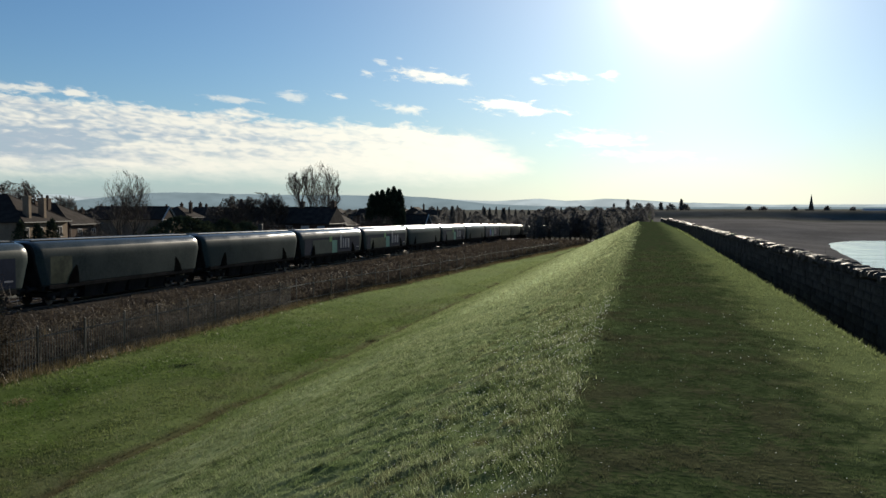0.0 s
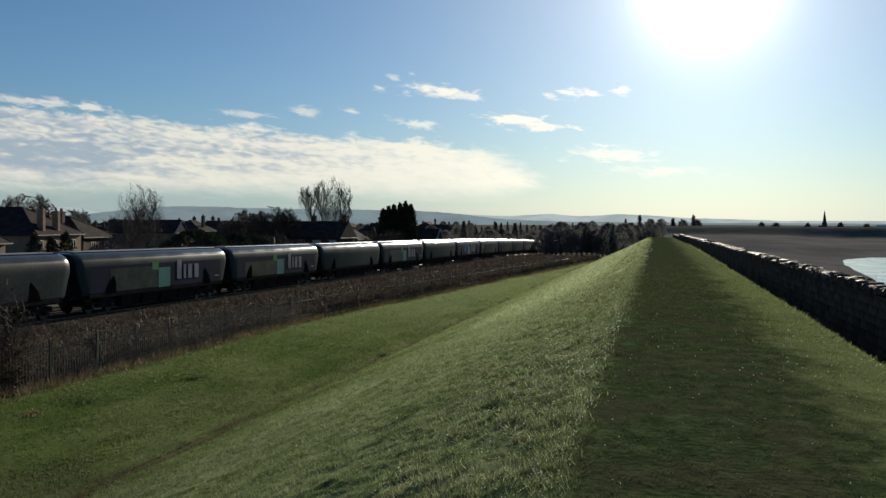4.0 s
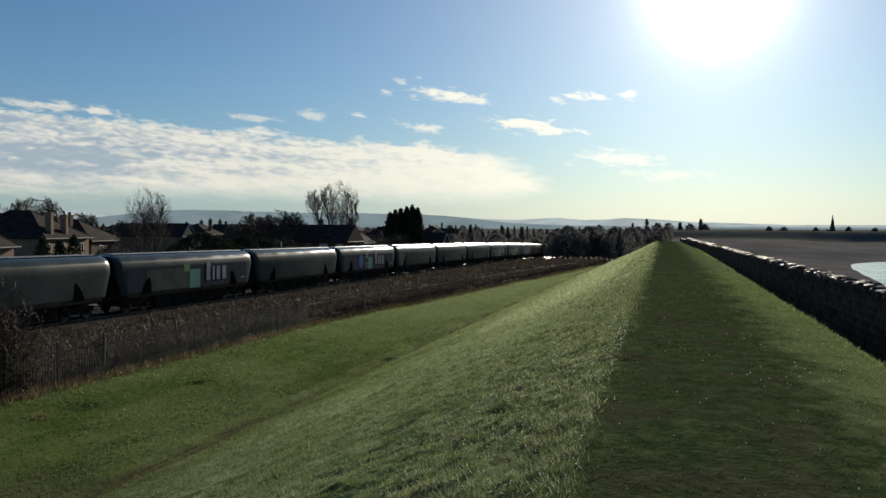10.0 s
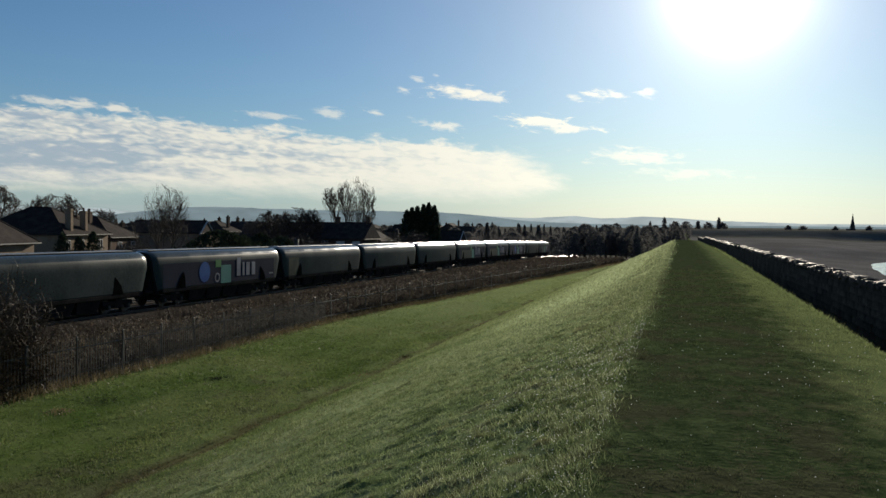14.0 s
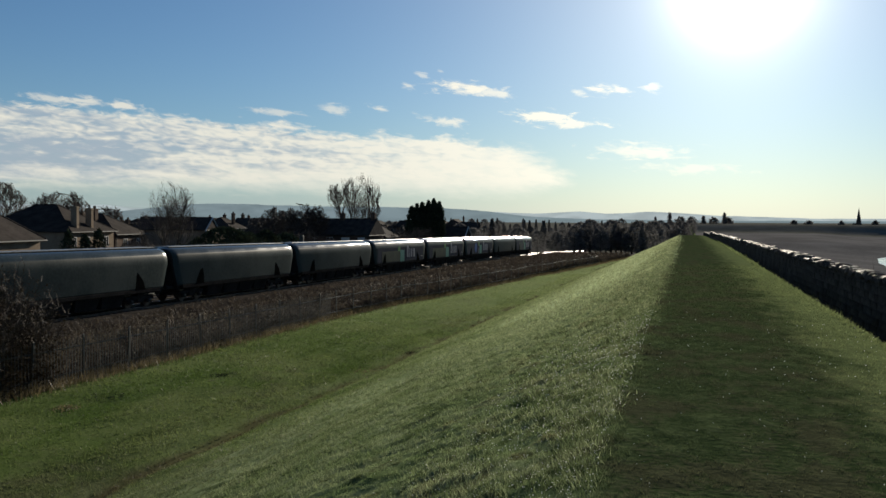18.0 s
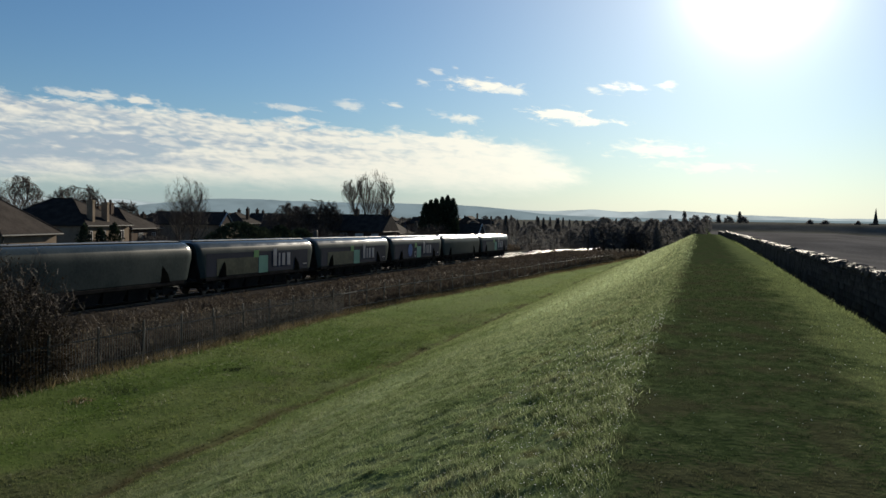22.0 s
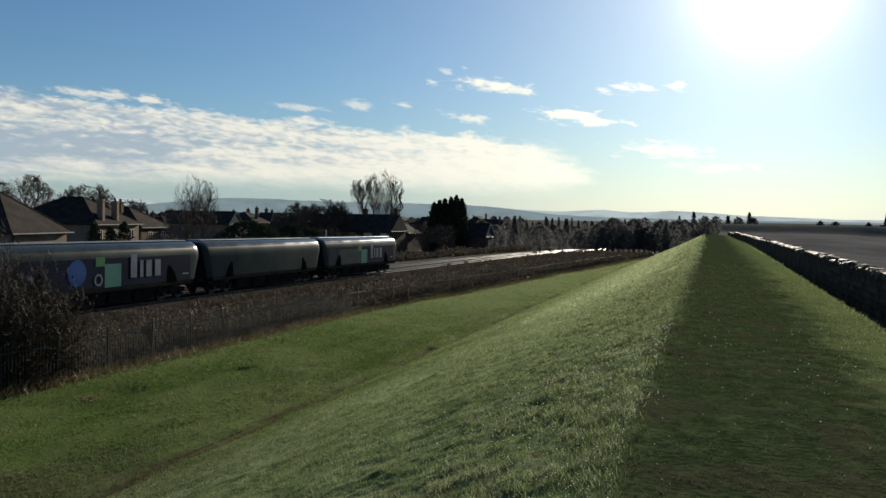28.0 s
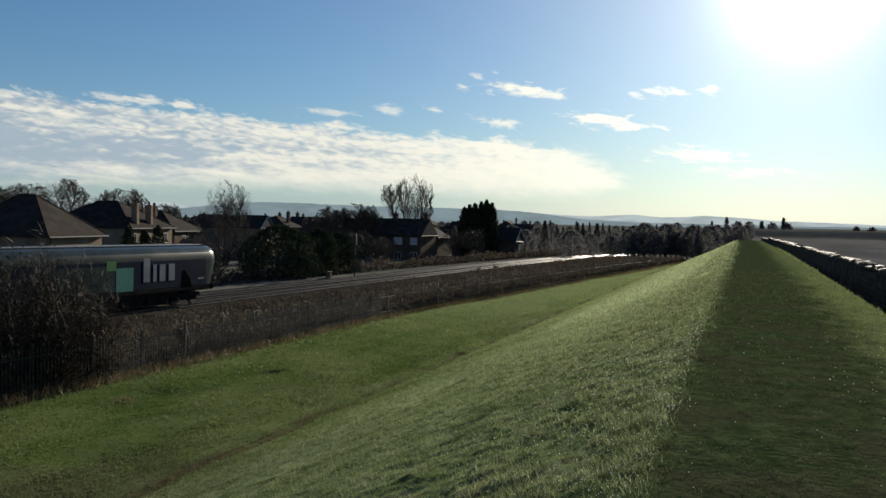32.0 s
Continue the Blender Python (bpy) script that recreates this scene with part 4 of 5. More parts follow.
def make_grass():
    rng = np.random.default_rng(4)
    chance = random.Random(14)
    thin = lambda x, y: chance.random() < smooth(42, 16, y)
    co = np.concatenate([lawn(rng, 230000, -0.9, 3.3, 3.2, 34, 0.012, 0.038, thin, 0.0011), lawn(rng, 9000, -1.2, 3.3, 0.6, 4, 0.02, 0.05, None, 0.002)])
    g = tri_mesh("crest_grass", co, M_blade)
    tagged(g, "short trodden dark grass on the embankment crest", "grass", kind="stuff")
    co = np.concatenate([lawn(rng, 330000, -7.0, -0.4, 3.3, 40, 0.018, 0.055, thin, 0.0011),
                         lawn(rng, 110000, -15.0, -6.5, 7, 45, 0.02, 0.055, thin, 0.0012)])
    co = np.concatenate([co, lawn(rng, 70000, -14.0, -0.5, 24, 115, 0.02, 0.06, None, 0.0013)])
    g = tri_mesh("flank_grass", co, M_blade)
    tagged(g, "dewy pale green grass on the embankment flank, painted paler with distance", "grass", kind="stuff")
    g = tri_mesh("field_grass", lawn(rng, 110000, -23, -13.0, 8, 60, 0.02, 0.05, lambda x, y: x > fence_x(y) + 0.3 and thin(x, y - 22), 0.0014), M_blade)
    tagged(g, "lush green meadow grass below the embankment", "grass", kind="stuff")
    g = tri_mesh("field_grass", lawn(rng, 60000, -23, -8.0, 34, 190, 0.02, 0.05, lambda x, y: x > fence_x(y) + 0.3, 0.0012), M_blade)
    tagged(g, "lush green meadow grass below the embankment", "grass", kind="stuff")
    rim = lawn(rng, 16000, 2.55, 3.35, 5, 110, 0.03, 0.08, None, 0.0014)
    g = tri_mesh("verge_grass", rim, M_blade)
    tagged(g, "paler uncut grass along the foot of the stone wall", "grass", kind="stuff")
    # dew: white translucent beads, the sun's glint put into their colour
    n = 3600
    ys = 3.6 * (16 / 3.6) ** rng.uniform(0, 1, n)
    xs = np.where(rng.uniform(0, 1, n) < 0.12, rng.uniform(-0.8, 2.9, n), -0.5 - np.abs(rng.normal(0, 0.9, n)))
    c = np.array([(x, y, ground_z(x, y) + 0.035) for x, y in zip(xs, ys)])
    bm = bmesh.new()
    bmesh.ops.create_icosphere(bm, subdivisions=1, radius=1.0)
    ball = np.array([[tuple(v.co) for v in f.verts] for f in bm.faces])
    bm.free()
    r = rng.uniform(0.0012, 0.0045, n)[:, None, None, None] * np.clip(ys / 8, 0.8, 1.4)[:, None, None, None]
    co = (c[:, None, None, :] + ball[None] * r).reshape(-1, 3, 3)
    g = tri_mesh("dew_drops", co, M_dew_glint)
    tagged(g, "white dew drops on the grass, glint put into their colour", "dew", kind="stuff")
    # coarse tufts along the shoulder
    tufts = []
    while len(tufts) < 3400:
        y = 3 * (90 / 3) ** rng.uniform()
        x = -0.62 - abs(rng.normal(0, 0.75))
        if noise.noise((x * 1.2, y * 0.7, 31)) > -0.15:
            tufts.append((x, y))
    pts = []
    for x, y in tufts:
        r = rng.uniform(0.03, 0.09) * (1 + y / 30)
        for _ in range(22):
            px, py = x + rng.normal(0, r), y + rng.normal(0, r)
            pts.append((px, py, ground_z(px, py)))
    pts = np.array(pts)
    tuft_blades = blades(rng, pts, 0.025, 0.085, 1.0, 1.1)
    side = (tuft_blades[:, 1] - tuft_blades[:, 0]) * 0.5 * np.clip(0.0011 * pts[:, 1], 0.005, 0.05)[:, None]
    mid = (tuft_blades[:, 1] + tuft_blades[:, 0]) * 0.5
    tuft_blades = np.stack([mid - side, mid + side, tuft_blades[:, 2]], 1)
    g = tri_mesh("coarse_tufts", tuft_blades, M_tuft)
    tagged(g, "coarse wet grass tufts on the embankment shoulder", "grass", kind="stuff")


def on_ground(az, el):
    """Where a line of sight at that bearing and tilt meets the ground."""
    d = Vector((math.sin(radians(az)) * math.cos(radians(el)), math.cos(radians(az)) * math.cos(radians(el)), math.sin(radians(el))))
    k = 2.0
    while k < 400:
        p = EYE + d * k
        if p.z < ground_z(p.x, p.y):
            return p
        k += 0.1
    return EYE + d * k


def make_patches():
    rng = np.random.default_rng(9)
    for az, el, rx, ry, dark in ((-36.6, -10.9, 0.75, 0.5, M_ever), (-29.7, -9.9, 0.5, 0.35, M_ever), (-20.4, -9.8, 0.75, 0.6, M_blade_dry), (-17.3, -8.75, 0.5, 0.3, M_ever), (-38.8, -11.4, 0.4, 0.3, M_blade_dry)):
        p = on_ground(az, el)
        pts = []
        for _ in range(260):
            x, y = p.x + rng.normal(0, rx * 0.5), p.y + rng.normal(0, ry * 0.8)
            pts.append((x, y, ground_z(x, y)))
        t = tri_mesh("grass_tussock", blades(rng, np.array(pts), 0.02, 0.075, 0.05, 1.2), dark)
        tagged(t, "dark matted tussock of old grass in the meadow" if dark is M_ever else "brown matted patch of dead grass", "tussock", "tussocks in the meadow", kind="stuff")


def leaf_cloud(rng, centres, spread, size):
    """Small random triangles about centres (n,3); spread and size may be arrays."""
    n = len(centres)
    c = centres + rng.normal(0, 1, (n, 3)) * spread
    v = rng.normal(0, 1, (n, 3, 3)) * (np.asarray(size).reshape(-1, 1, 1) if np.ndim(size) else size)
    return c[:, None, :] + v


def stems(rng, base, tip, w):
    d = tip - base
    a = rng.uniform(0, math.tau, len(base))
    side = np.stack([np.cos(a), np.sin(a), np.zeros(len(base))], 1) * w
    return np.stack([base - side, base + side, tip], 1)


def make_brush():
    """Brambles and dead growth between the fence and the line."""
    rng = np.random.default_rng(12)
    n = 80000
    ys = 8 + 190 * rng.uniform(0, 1, n) ** 1.5
    fx = np.array([fence_x(v) for v in ys])
    lx = np.array([line_x(v) for v in ys]) + 2.7
    k = rng.uniform(0, 1, n) ** 1.7
    xs = fx - 0.1 - k * (fx - lx)
    hump = np.array([0.75 + 0.6 * noise.noise((x * 0.3, y * 0.22, 3)) + 0.3 * noise.noise((x, y * 0.8, 7)) for x, y in zip(xs, ys)])
    top = np.clip(1.15 * hump, 0.25, 1.7) * (1 - 0.4 * k)
    gz = np.array([ground_z(x, y) for x, y in zip(xs, ys)])
    z = gz + top * rng.uniform(0, 1, n) ** 0.7
    far = 1 + ys / 70
    co = leaf_cloud(rng, np.stack([xs, ys, z], 1), 0.03, 0.034 * far)
    g = tri_mesh("brambles", co, M_bramble)
    tagged(g, "tangled brown winter brambles beside the railway fence", "brambles", kind="stuff")
    m = 26000
    i = rng.integers(0, n, m)
    base = np.stack([xs[i], ys[i], gz[i]], 1)
    tip = base + np.stack([rng.normal(0, 0.3, m), rng.normal(0, 0.3, m), top[i] * rng.uniform(0.7, 1.25, m)], 1)
    g = tri_mesh("dead_stems", stems(rng, base, tip, 0.012 * far[i, None]), M_twig)
    tagged(g, "dead upright weed stems among brambles", "weeds", kind="stuff")
    # dry grass at the foot of the fence and on the top of the cutting side
    m = 40000
    ys = 8 + 190 * rng.uniform(0, 1, m) ** 1.6
    xs = np.array([fence_x(v) for v in ys]) + np.where(rng.uniform(0, 1, m) < 0.6, rng.normal(0.1, 0.28, m), -rng.uniform(2, 7, m))
    pts = np.array([(x, y, ground_z(x, y)) for x, y in zip(xs, ys)])
    g = tri_mesh("dry_grass", blades(rng, pts, 0.12, 0.5, 0.022, 0.8), M_blade_dry)
    tagged(g, "straw-coloured dead grass along the fence", "grass", kind="stuff")
    # the far side of the line
    n = 16000
    ys = 20 + 230 * rng.uniform(0, 1, n) ** 1.3
    xs = np.array([line_x(v) for v in ys]) - 8.6 - rng.uniform(0, 1, n) * 3.5
    top = np.array([max(0.3, 1.1 + 0.9 * noise.noise((x * 0.3, y * 0.15, 13))) for x, y in zip(xs, ys)])
    z = np.array([rail_z_at(v) for v in ys]) - 0.3 + top * rng.uniform(0, 1, n)
    co = leaf_cloud(rng, np.stack([xs, ys, z], 1), 0.05, 0.08 * (1 + ys / 120))
    g = tri_mesh("lineside_scrub", co, M_bramble)
    tagged(g, "brown winter scrub along the far side of the line", "scrub", kind="stuff")


def tubes(segs, sides=5):
    """Tapered tubes for (a, b, r0, r1) segments as quads (n, 4, 3)."""
    a = np.array([s[0] for s in segs], float)
    b = np.array([s[1] for s in segs], float)
    r0 = np.array([s[2] for s in segs])[:, None]
    r1 = np.array([s[3] for s in segs])[:, None]
    d = b - a
    d /= np.maximum(np.linalg.norm(d, axis=1, keepdims=True), 1e-9)
    ref = np.where(np.abs(d[:, 2:3]) > 0.9, np.array([[1.0, 0, 0]]), np.array([[0, 0, 1.0]]))
    u = np.cross(d, ref)
    u /= np.linalg.norm(u, axis=1, keepdims=True)
    v = np.cross(d, u)
    out = []
    for k in range(sides):
        t0, t1 = math.tau * k / sides, math.tau * (k + 1) / sides
        e0, e1 = u * math.cos(t0) + v * math.sin(t0), u * math.cos(t1) + v * math.sin(t1)
        out.append(np.stack([a + e0 * r0, a + e1 * r0, b + e1 * r1, b + e0 * r1], 1))
    return np.concatenate(out)


def bare_tree(name, x, y, z, height, seed, stems_n=1, width=0.6, low=0.28, n=260, lean=0.0, label="leafless winter tree with fine twigs", group="", kind="tree", twig=0.016):
    """Stems that fork again and again into upswept limbs, branches and fine twigs."""
    rnd = random.Random(seed)
    raw = []
    levels = 3 if n >= 200 else 2

    def grow(p, d, length, level):
        steps = 6 if level == 0 else 4
        turn = rnd.uniform(0, math.tau)
        for k in range(steps):
            q = p + d * (length / steps)
            raw.append((p.copy(), q.copy(), level, k / steps))
            p = q
            d = (d + Vector((rnd.gauss(0, 0.10), rnd.gauss(0, 0.10), rnd.gauss(0.05, 0.06)))).normalized()
            if level < levels:
                for _ in range(3 if level == 2 else 2 if level or low < 0.3 else 1 + (k > 1)):
                    turn += 2.4 + rnd.gauss(0, 0.4)
                    side = d.cross(Vector((math.cos(turn), math.sin(turn), 0.3))).normalized()
                    opening = rnd.uniform(0.45, 0.85)
                    kd = (d * math.cos(opening) + side * math.sin(opening) + Vector((0, 0, 0.22 * reach_up))).normalized()
                    grow(p.copy(), kd, length * rnd.uniform(0.46, 0.74) * (1.1 - 0.5 * k / steps), level + 1)

    reach_up = 1.0 if low > 0.3 else 0.45
    for k in range(stems_n):
        a = math.tau * k / stems_n + rnd.random()
        tilt = 0.42 if stems_n > 1 else 0.0
        grow(Vector((0, 0, 0)), Vector((math.cos(a) * tilt + lean, math.sin(a) * tilt, 1)).normalized(), 1.0, 0)
    top = max(s[1].z for s in raw)
    ends = sorted(math.hypot(s[1].x - lean * s[1].z, s[1].y) for s in raw)
    wide = ends[int(len(ends) * 0.9)]
    bole = low * height if stems_n == 1 else 0.0
    mid = bole + 0.5 * (height - bole)

    def fit(p):
        z1 = bole + p.z / top * (height - bole)
        c = Vector(((p.x - lean * p.z) / wide, p.y / wide, (z1 - mid) / (height - mid)))
        if z1 > mid and c.length > 0.7:
            c *= (0.7 + 0.38 * math.tanh((c.length - 0.7) / 0.8)) * (1 + 0.22 * noise.noise(c * 2.3 + Vector((seed, 0, 0)))) / c.length
        elif c.xy.length > 0.7:
            k = (0.7 + 0.38 * math.tanh((c.xy.length - 0.7) / 0.8)) / c.xy.length
            c = Vector((c.x * k, c.y * k, c.z))
        z1 = mid + c.z * (height - mid)
        return Vector((c.x * width / 2 * height + lean * (z1 - bole), c.y * width / 2 * height, z1))

    girth = (height * 0.011, height * 0.0052, max(twig * 1.5, height * 0.0022), twig, twig * 0.75)
    thick, thin = [], []
    if bole:
        thick.append((Vector((0, 0, -0.3)), Vector((0, 0, 0)), height * 0.019, height * 0.016))
        thick.append((Vector((0, 0, 0)), Vector((0, 0, bole)), height * 0.016, height * 0.012))
    for p, q, level, k in raw:
        r = girth[level]
        (thick if level < 2 else thin).append((fit(p), fit(q), r * (1 - 0.55 * k), r * (1 - 0.55 * (k + 0.2))))
    t = empty(name, pose(x, y, z))
    tagged(t, label, kind, group)
    tri_mesh("trunk", tubes(thick, 6), M_bark, t)
    tri_mesh("crown", tubes(thin, 3), M_twig, t)
    return t


def evergreen(name, x, y, z, height, width, seed, shape="column", n=2600, label="dark evergreen", group="", leaf=0.16, material=None, clear=0.03):
    """A trunk and a crown of small leaf sprays, thin towards an uneven outline."""
    rng = np.random.default_rng(seed)
    t = empty(name, pose(x, y, z))
    tagged(t, label, "tree" if shape != "dome" else "bush", group)
    part("trunk", cyl(bmesh.new(), (0, 0, -0.3), (0, 0, height * 0.7), width * 0.05 + 0.05, 0.04, 7), M_bark, t)
    u = rng.uniform(0, 1, n)
    a = rng.uniform(0, math.tau, n)
    if shape == "column":
        rad = width / 2 * np.clip(1.9 * (1 - u) ** 0.7, 0, 1) * np.clip(u * 8, 0.4, 1)
    elif shape == "dome":
        rad = width / 2 * np.sqrt(np.clip(1 - ((u - 0.3) / 0.7) ** 2, 0, 1))
    else:
        rad = width / 2 * (1 - u) ** 0.8
    lump = 1 + 0.22 * np.sin(a * 3 + u * 9 + seed) + 0.14 * np.sin(a * 7 - u * 21 + seed * 2)
    r = rad * lump * rng.uniform(0.35, 1, n) ** 0.4
    c = np.stack([np.cos(a) * r, np.sin(a) * r, (clear + (1 - clear) * u) * height], 1)
    tri_mesh("crown", leaf_cloud(rng, c, leaf * 0.7, leaf), material or M_ever, t)
    return t


def polar(az, dist):
    return math.sin(radians(az)) * dist, math.cos(radians(az)) * dist


def make_bush():
    """The bare, brown-leaved thicket by the fence."""
    rng = np.random.default_rng(31)
    rnd = random.Random(31)
    x, y = -24.4, 24.2
    z = ground_z(x, y)
    t = empty("thicket", pose(x, y, z))
    tagged(t, "dense dark leafless thicket against the railway fence", "bush")
    st, tips = [], []
    for i in range(330):
        a, r = rnd.uniform(0, math.tau), 2.6 * math.sqrt(rnd.random())
        b = Vector((math.cos(a) * r * 0.9, math.sin(a) * r * 1.35, -0.1))
        h = 5.3 * (1 - 0.45 * (r / 2.6) ** 2) * rnd.uniform(0.75, 1.05)
        e = b + Vector((math.cos(a) * 0.5 + rnd.gauss(0, 0.35), math.sin(a) * 0.5 + rnd.gauss(0, 0.35), h))
        mid = b.lerp(e, 0.5) + Vector((rnd.gauss(0, 0.2), rnd.gauss(0, 0.2), 0))
        st += [(b, mid, 0.03, 0.02), (mid, e, 0.02, 0.008)]
        for _ in range(26):
            q = mid.lerp(e, rnd.uniform(-0.7, 1.0))
            tips.append((q, q + Vector((rnd.gauss(0, 0.3), rnd.gauss(0, 0.3), rnd.uniform(0.05, 0.55))), 0.008, 0.004))
    tri_mesh("stem", tubes(st, 4), M_bark, t)
    tri_mesh("twig", tubes(tips, 3), M_twig, t)
    c = np.array([tuple(q[1]) for q in tips])
    c = np.concatenate([c, c * np.array([1, 1, 0.75]), c * np.array([1, 1, 0.45])])
    c = c[rng.uniform(0, 1, len(c)) < 0.9]
    c = np.concatenate([c, c * np.array([1.0, 1.0, 0.6]), c * np.array([0.95, 0.95, 0.25])])
    tri_mesh("dead_leaves", leaf_cloud(rng, c, 0.14, 0.036), M_thicket, t)


def make_fence():
    f = empty("railway_fence", pose(0, 0, 0))
    tagged(f, "dark steel palisade fence along the railway", "fence")
    bm = box(bmesh.new(), -0.03, -0.05, -0.1, 0.03, 0.05, 1.75, 0.01)
    first = None
    y = 9.0
    while y < 150:
        x = fence_x(y)
        m = pose(x, y, ground_z(x, y), random.Random(int(y * 10)).uniform(-2, 2), random.Random(int(y * 7)).uniform(-2, 2), 0)
        if first is None:
            first = part("post", bm, M_post, f)
            first.matrix_basis = m
        else:
            share("post", first, m, f)
        y += 2.75
    pale = None
    y = 9.0
    i = 0
    while y < 52:
        x = fence_x(y) + 0.04
        m = pose(x, y, ground_z(x, y) + 0.05)
        if pale is None:
            bm = bmesh.new()
            box(bm, -0.006, -0.03, 0, 0.006, 0.03, 1.55)
            for v in bm.verts:
                if v.co.z > 1:
                    v.co.y *= 0.3
                    v.co.z += 0.06
            pale = part("pale", bm, M_post, f)
            pale.matrix_basis = m
        else:
            share("pale", pale, m, f)
        y += 0.16
        i += 1
    for h in (0.35, 1.3):
        vs, fs = [], []
        for j in range(0, 72):
            y = 9 + j * 2
            x = fence_x(y)
            z = ground_z(x, y) + h
            vs += [(x - 0.02, y, z), (x + 0.02, y, z), (x + 0.02, y, z + 0.05), (x - 0.02, y, z + 0.05)]
            if j:
                b = j * 4
                fs += [(b - 4 + k, b - 4 + (k + 1) % 4, b + (k + 1) % 4, b + k) for k in range(4)]
        mesh_ob("cross_rail", vs, fs, M_post, f)


make_wall_weeds()
make_grass()
make_patches()
make_brush()
make_bush()
make_fence()


# ---------------------------------------------------------------- houses
def gable_roof(parent, x0, x1, y0, y1, ze, zr, along, hip=0.0, over=0.35, material=None):
    """A roof slab with thickness; hip: how far the ridge's ends stand in from the walls."""
    x0, x1, y0, y1 = x0 - over, x1 + over, y0 - over, y1 + over
    ze -= 0.12
    if along == "y":
        xm = (x0 + x1) / 2
        r0, r1 = (xm, y0 + hip, zr), (xm, y1 - hip, zr)
        top = [(x0, y0, ze), (x1, y0, ze), (x1, y1, ze), (x0, y1, ze), r0, r1]
        fs = [(1, 2, 5, 4), (3, 0, 4, 5), (0, 1, 4), (2, 3, 5)]
    else:
        ym = (y0 + y1) / 2
        r0, r1 = (x0 + hip, ym, zr), (x1 - hip, ym, zr)
        top = [(x0, y0, ze), (x1, y0, ze), (x1, y1, ze), (x0, y1, ze), r0, r1]
        fs = [(0, 1, 5, 4), (2, 3, 4, 5), (3, 0, 4), (1, 2, 5)]
    low = [(x, y, z - 0.14) for x, y, z in top[:4]]
    vs = top + low
    fs = fs + [(0, 6, 7, 1), (1, 7, 8, 2), (2, 8, 9, 3), (3, 9, 6, 0), (6, 9, 8, 7)]
    ob = mesh_ob("roof", vs, fs, material or M_slate, parent)
    # ridge tiles and hips
    bm = bmesh.new()
    cyl(bm, r0, r1 if Vector(r0) != Vector(r1) else (r1[0], r1[1] + 0.3, r1[2]), 0.09, 0.09, 6)
    if hip > 0:
        for i, r in ((0, r0), (1, r0 if along == "y" else r1), (2, r1), (3, r1 if along == "y" else r0)):
            cyl(bm, top[i], r, 0.07, 0.07, 5)
    part("ridge_tiles", bm, M_slate, parent)
    return ob


def window(parent, side, a, z, w, h, face, pale=False):
    """A framed window set on a wall; side e: east wall at x=face, s: south wall at y=face."""
    fr, gl = bmesh.new(), bmesh.new()
    t = 0.07
    spans = ((a - w / 2, z, a + w / 2, z + t), (a - w / 2, z + h - t, a + w / 2, z + h), (a - w / 2, z + t, a - w / 2 + t, z + h - t), (a + w / 2 - t, z + t, a + w / 2, z + h - t), (a - t / 2, z + t, a + t / 2, z + h - t))
    for p0, q0, p1, q1 in spans:
        if side == "e":
            box(fr, face - 0.02, p0, q0, face + 0.05, p1, q1)
        else:
            box(fr, p0, face - 0.05, q0, p1, face + 0.02, q1)
    if side == "e":
        box(gl, face - 0.02, a - w / 2 + 0.03, z + 0.03, face + 0.02, a + w / 2 - 0.03, z + h - 0.03)
    else:
        box(gl, a - w / 2 + 0.03, face - 0.02, z + 0.03, a + w / 2 - 0.03, face + 0.02, z + h - 0.03)
    f = part("window", fr, M_frame, parent)
    # pale panes: reflected sky painted as white in place of glass
    part("pane", gl, M_frame if pale else M_glass, f)


def chimney(parent, x, y, z0, z1, w=0.75, d=0.5, pots=2, material=None):
    bm = box(bmesh.new(), x - d / 2, y - w / 2, z0, x + d / 2, y + w / 2, z1)
    box(bm, x - d / 2 - 0.06, y - w / 2 - 0.06, z1 - 0.25, x + d / 2 + 0.06, y + w / 2 + 0.06, z1 - 0.1)
    c = part("chimney", bm, material or M_brick, parent)
    for i in range(pots):
        yy = y + (i - (pots - 1) / 2) * 0.36
        part("chimney_pot", cyl(bmesh.new(), (x, yy, z1 - 0.02), (x, yy, z1 + 0.4), 0.12, 0.09, 8), M_brick, c)


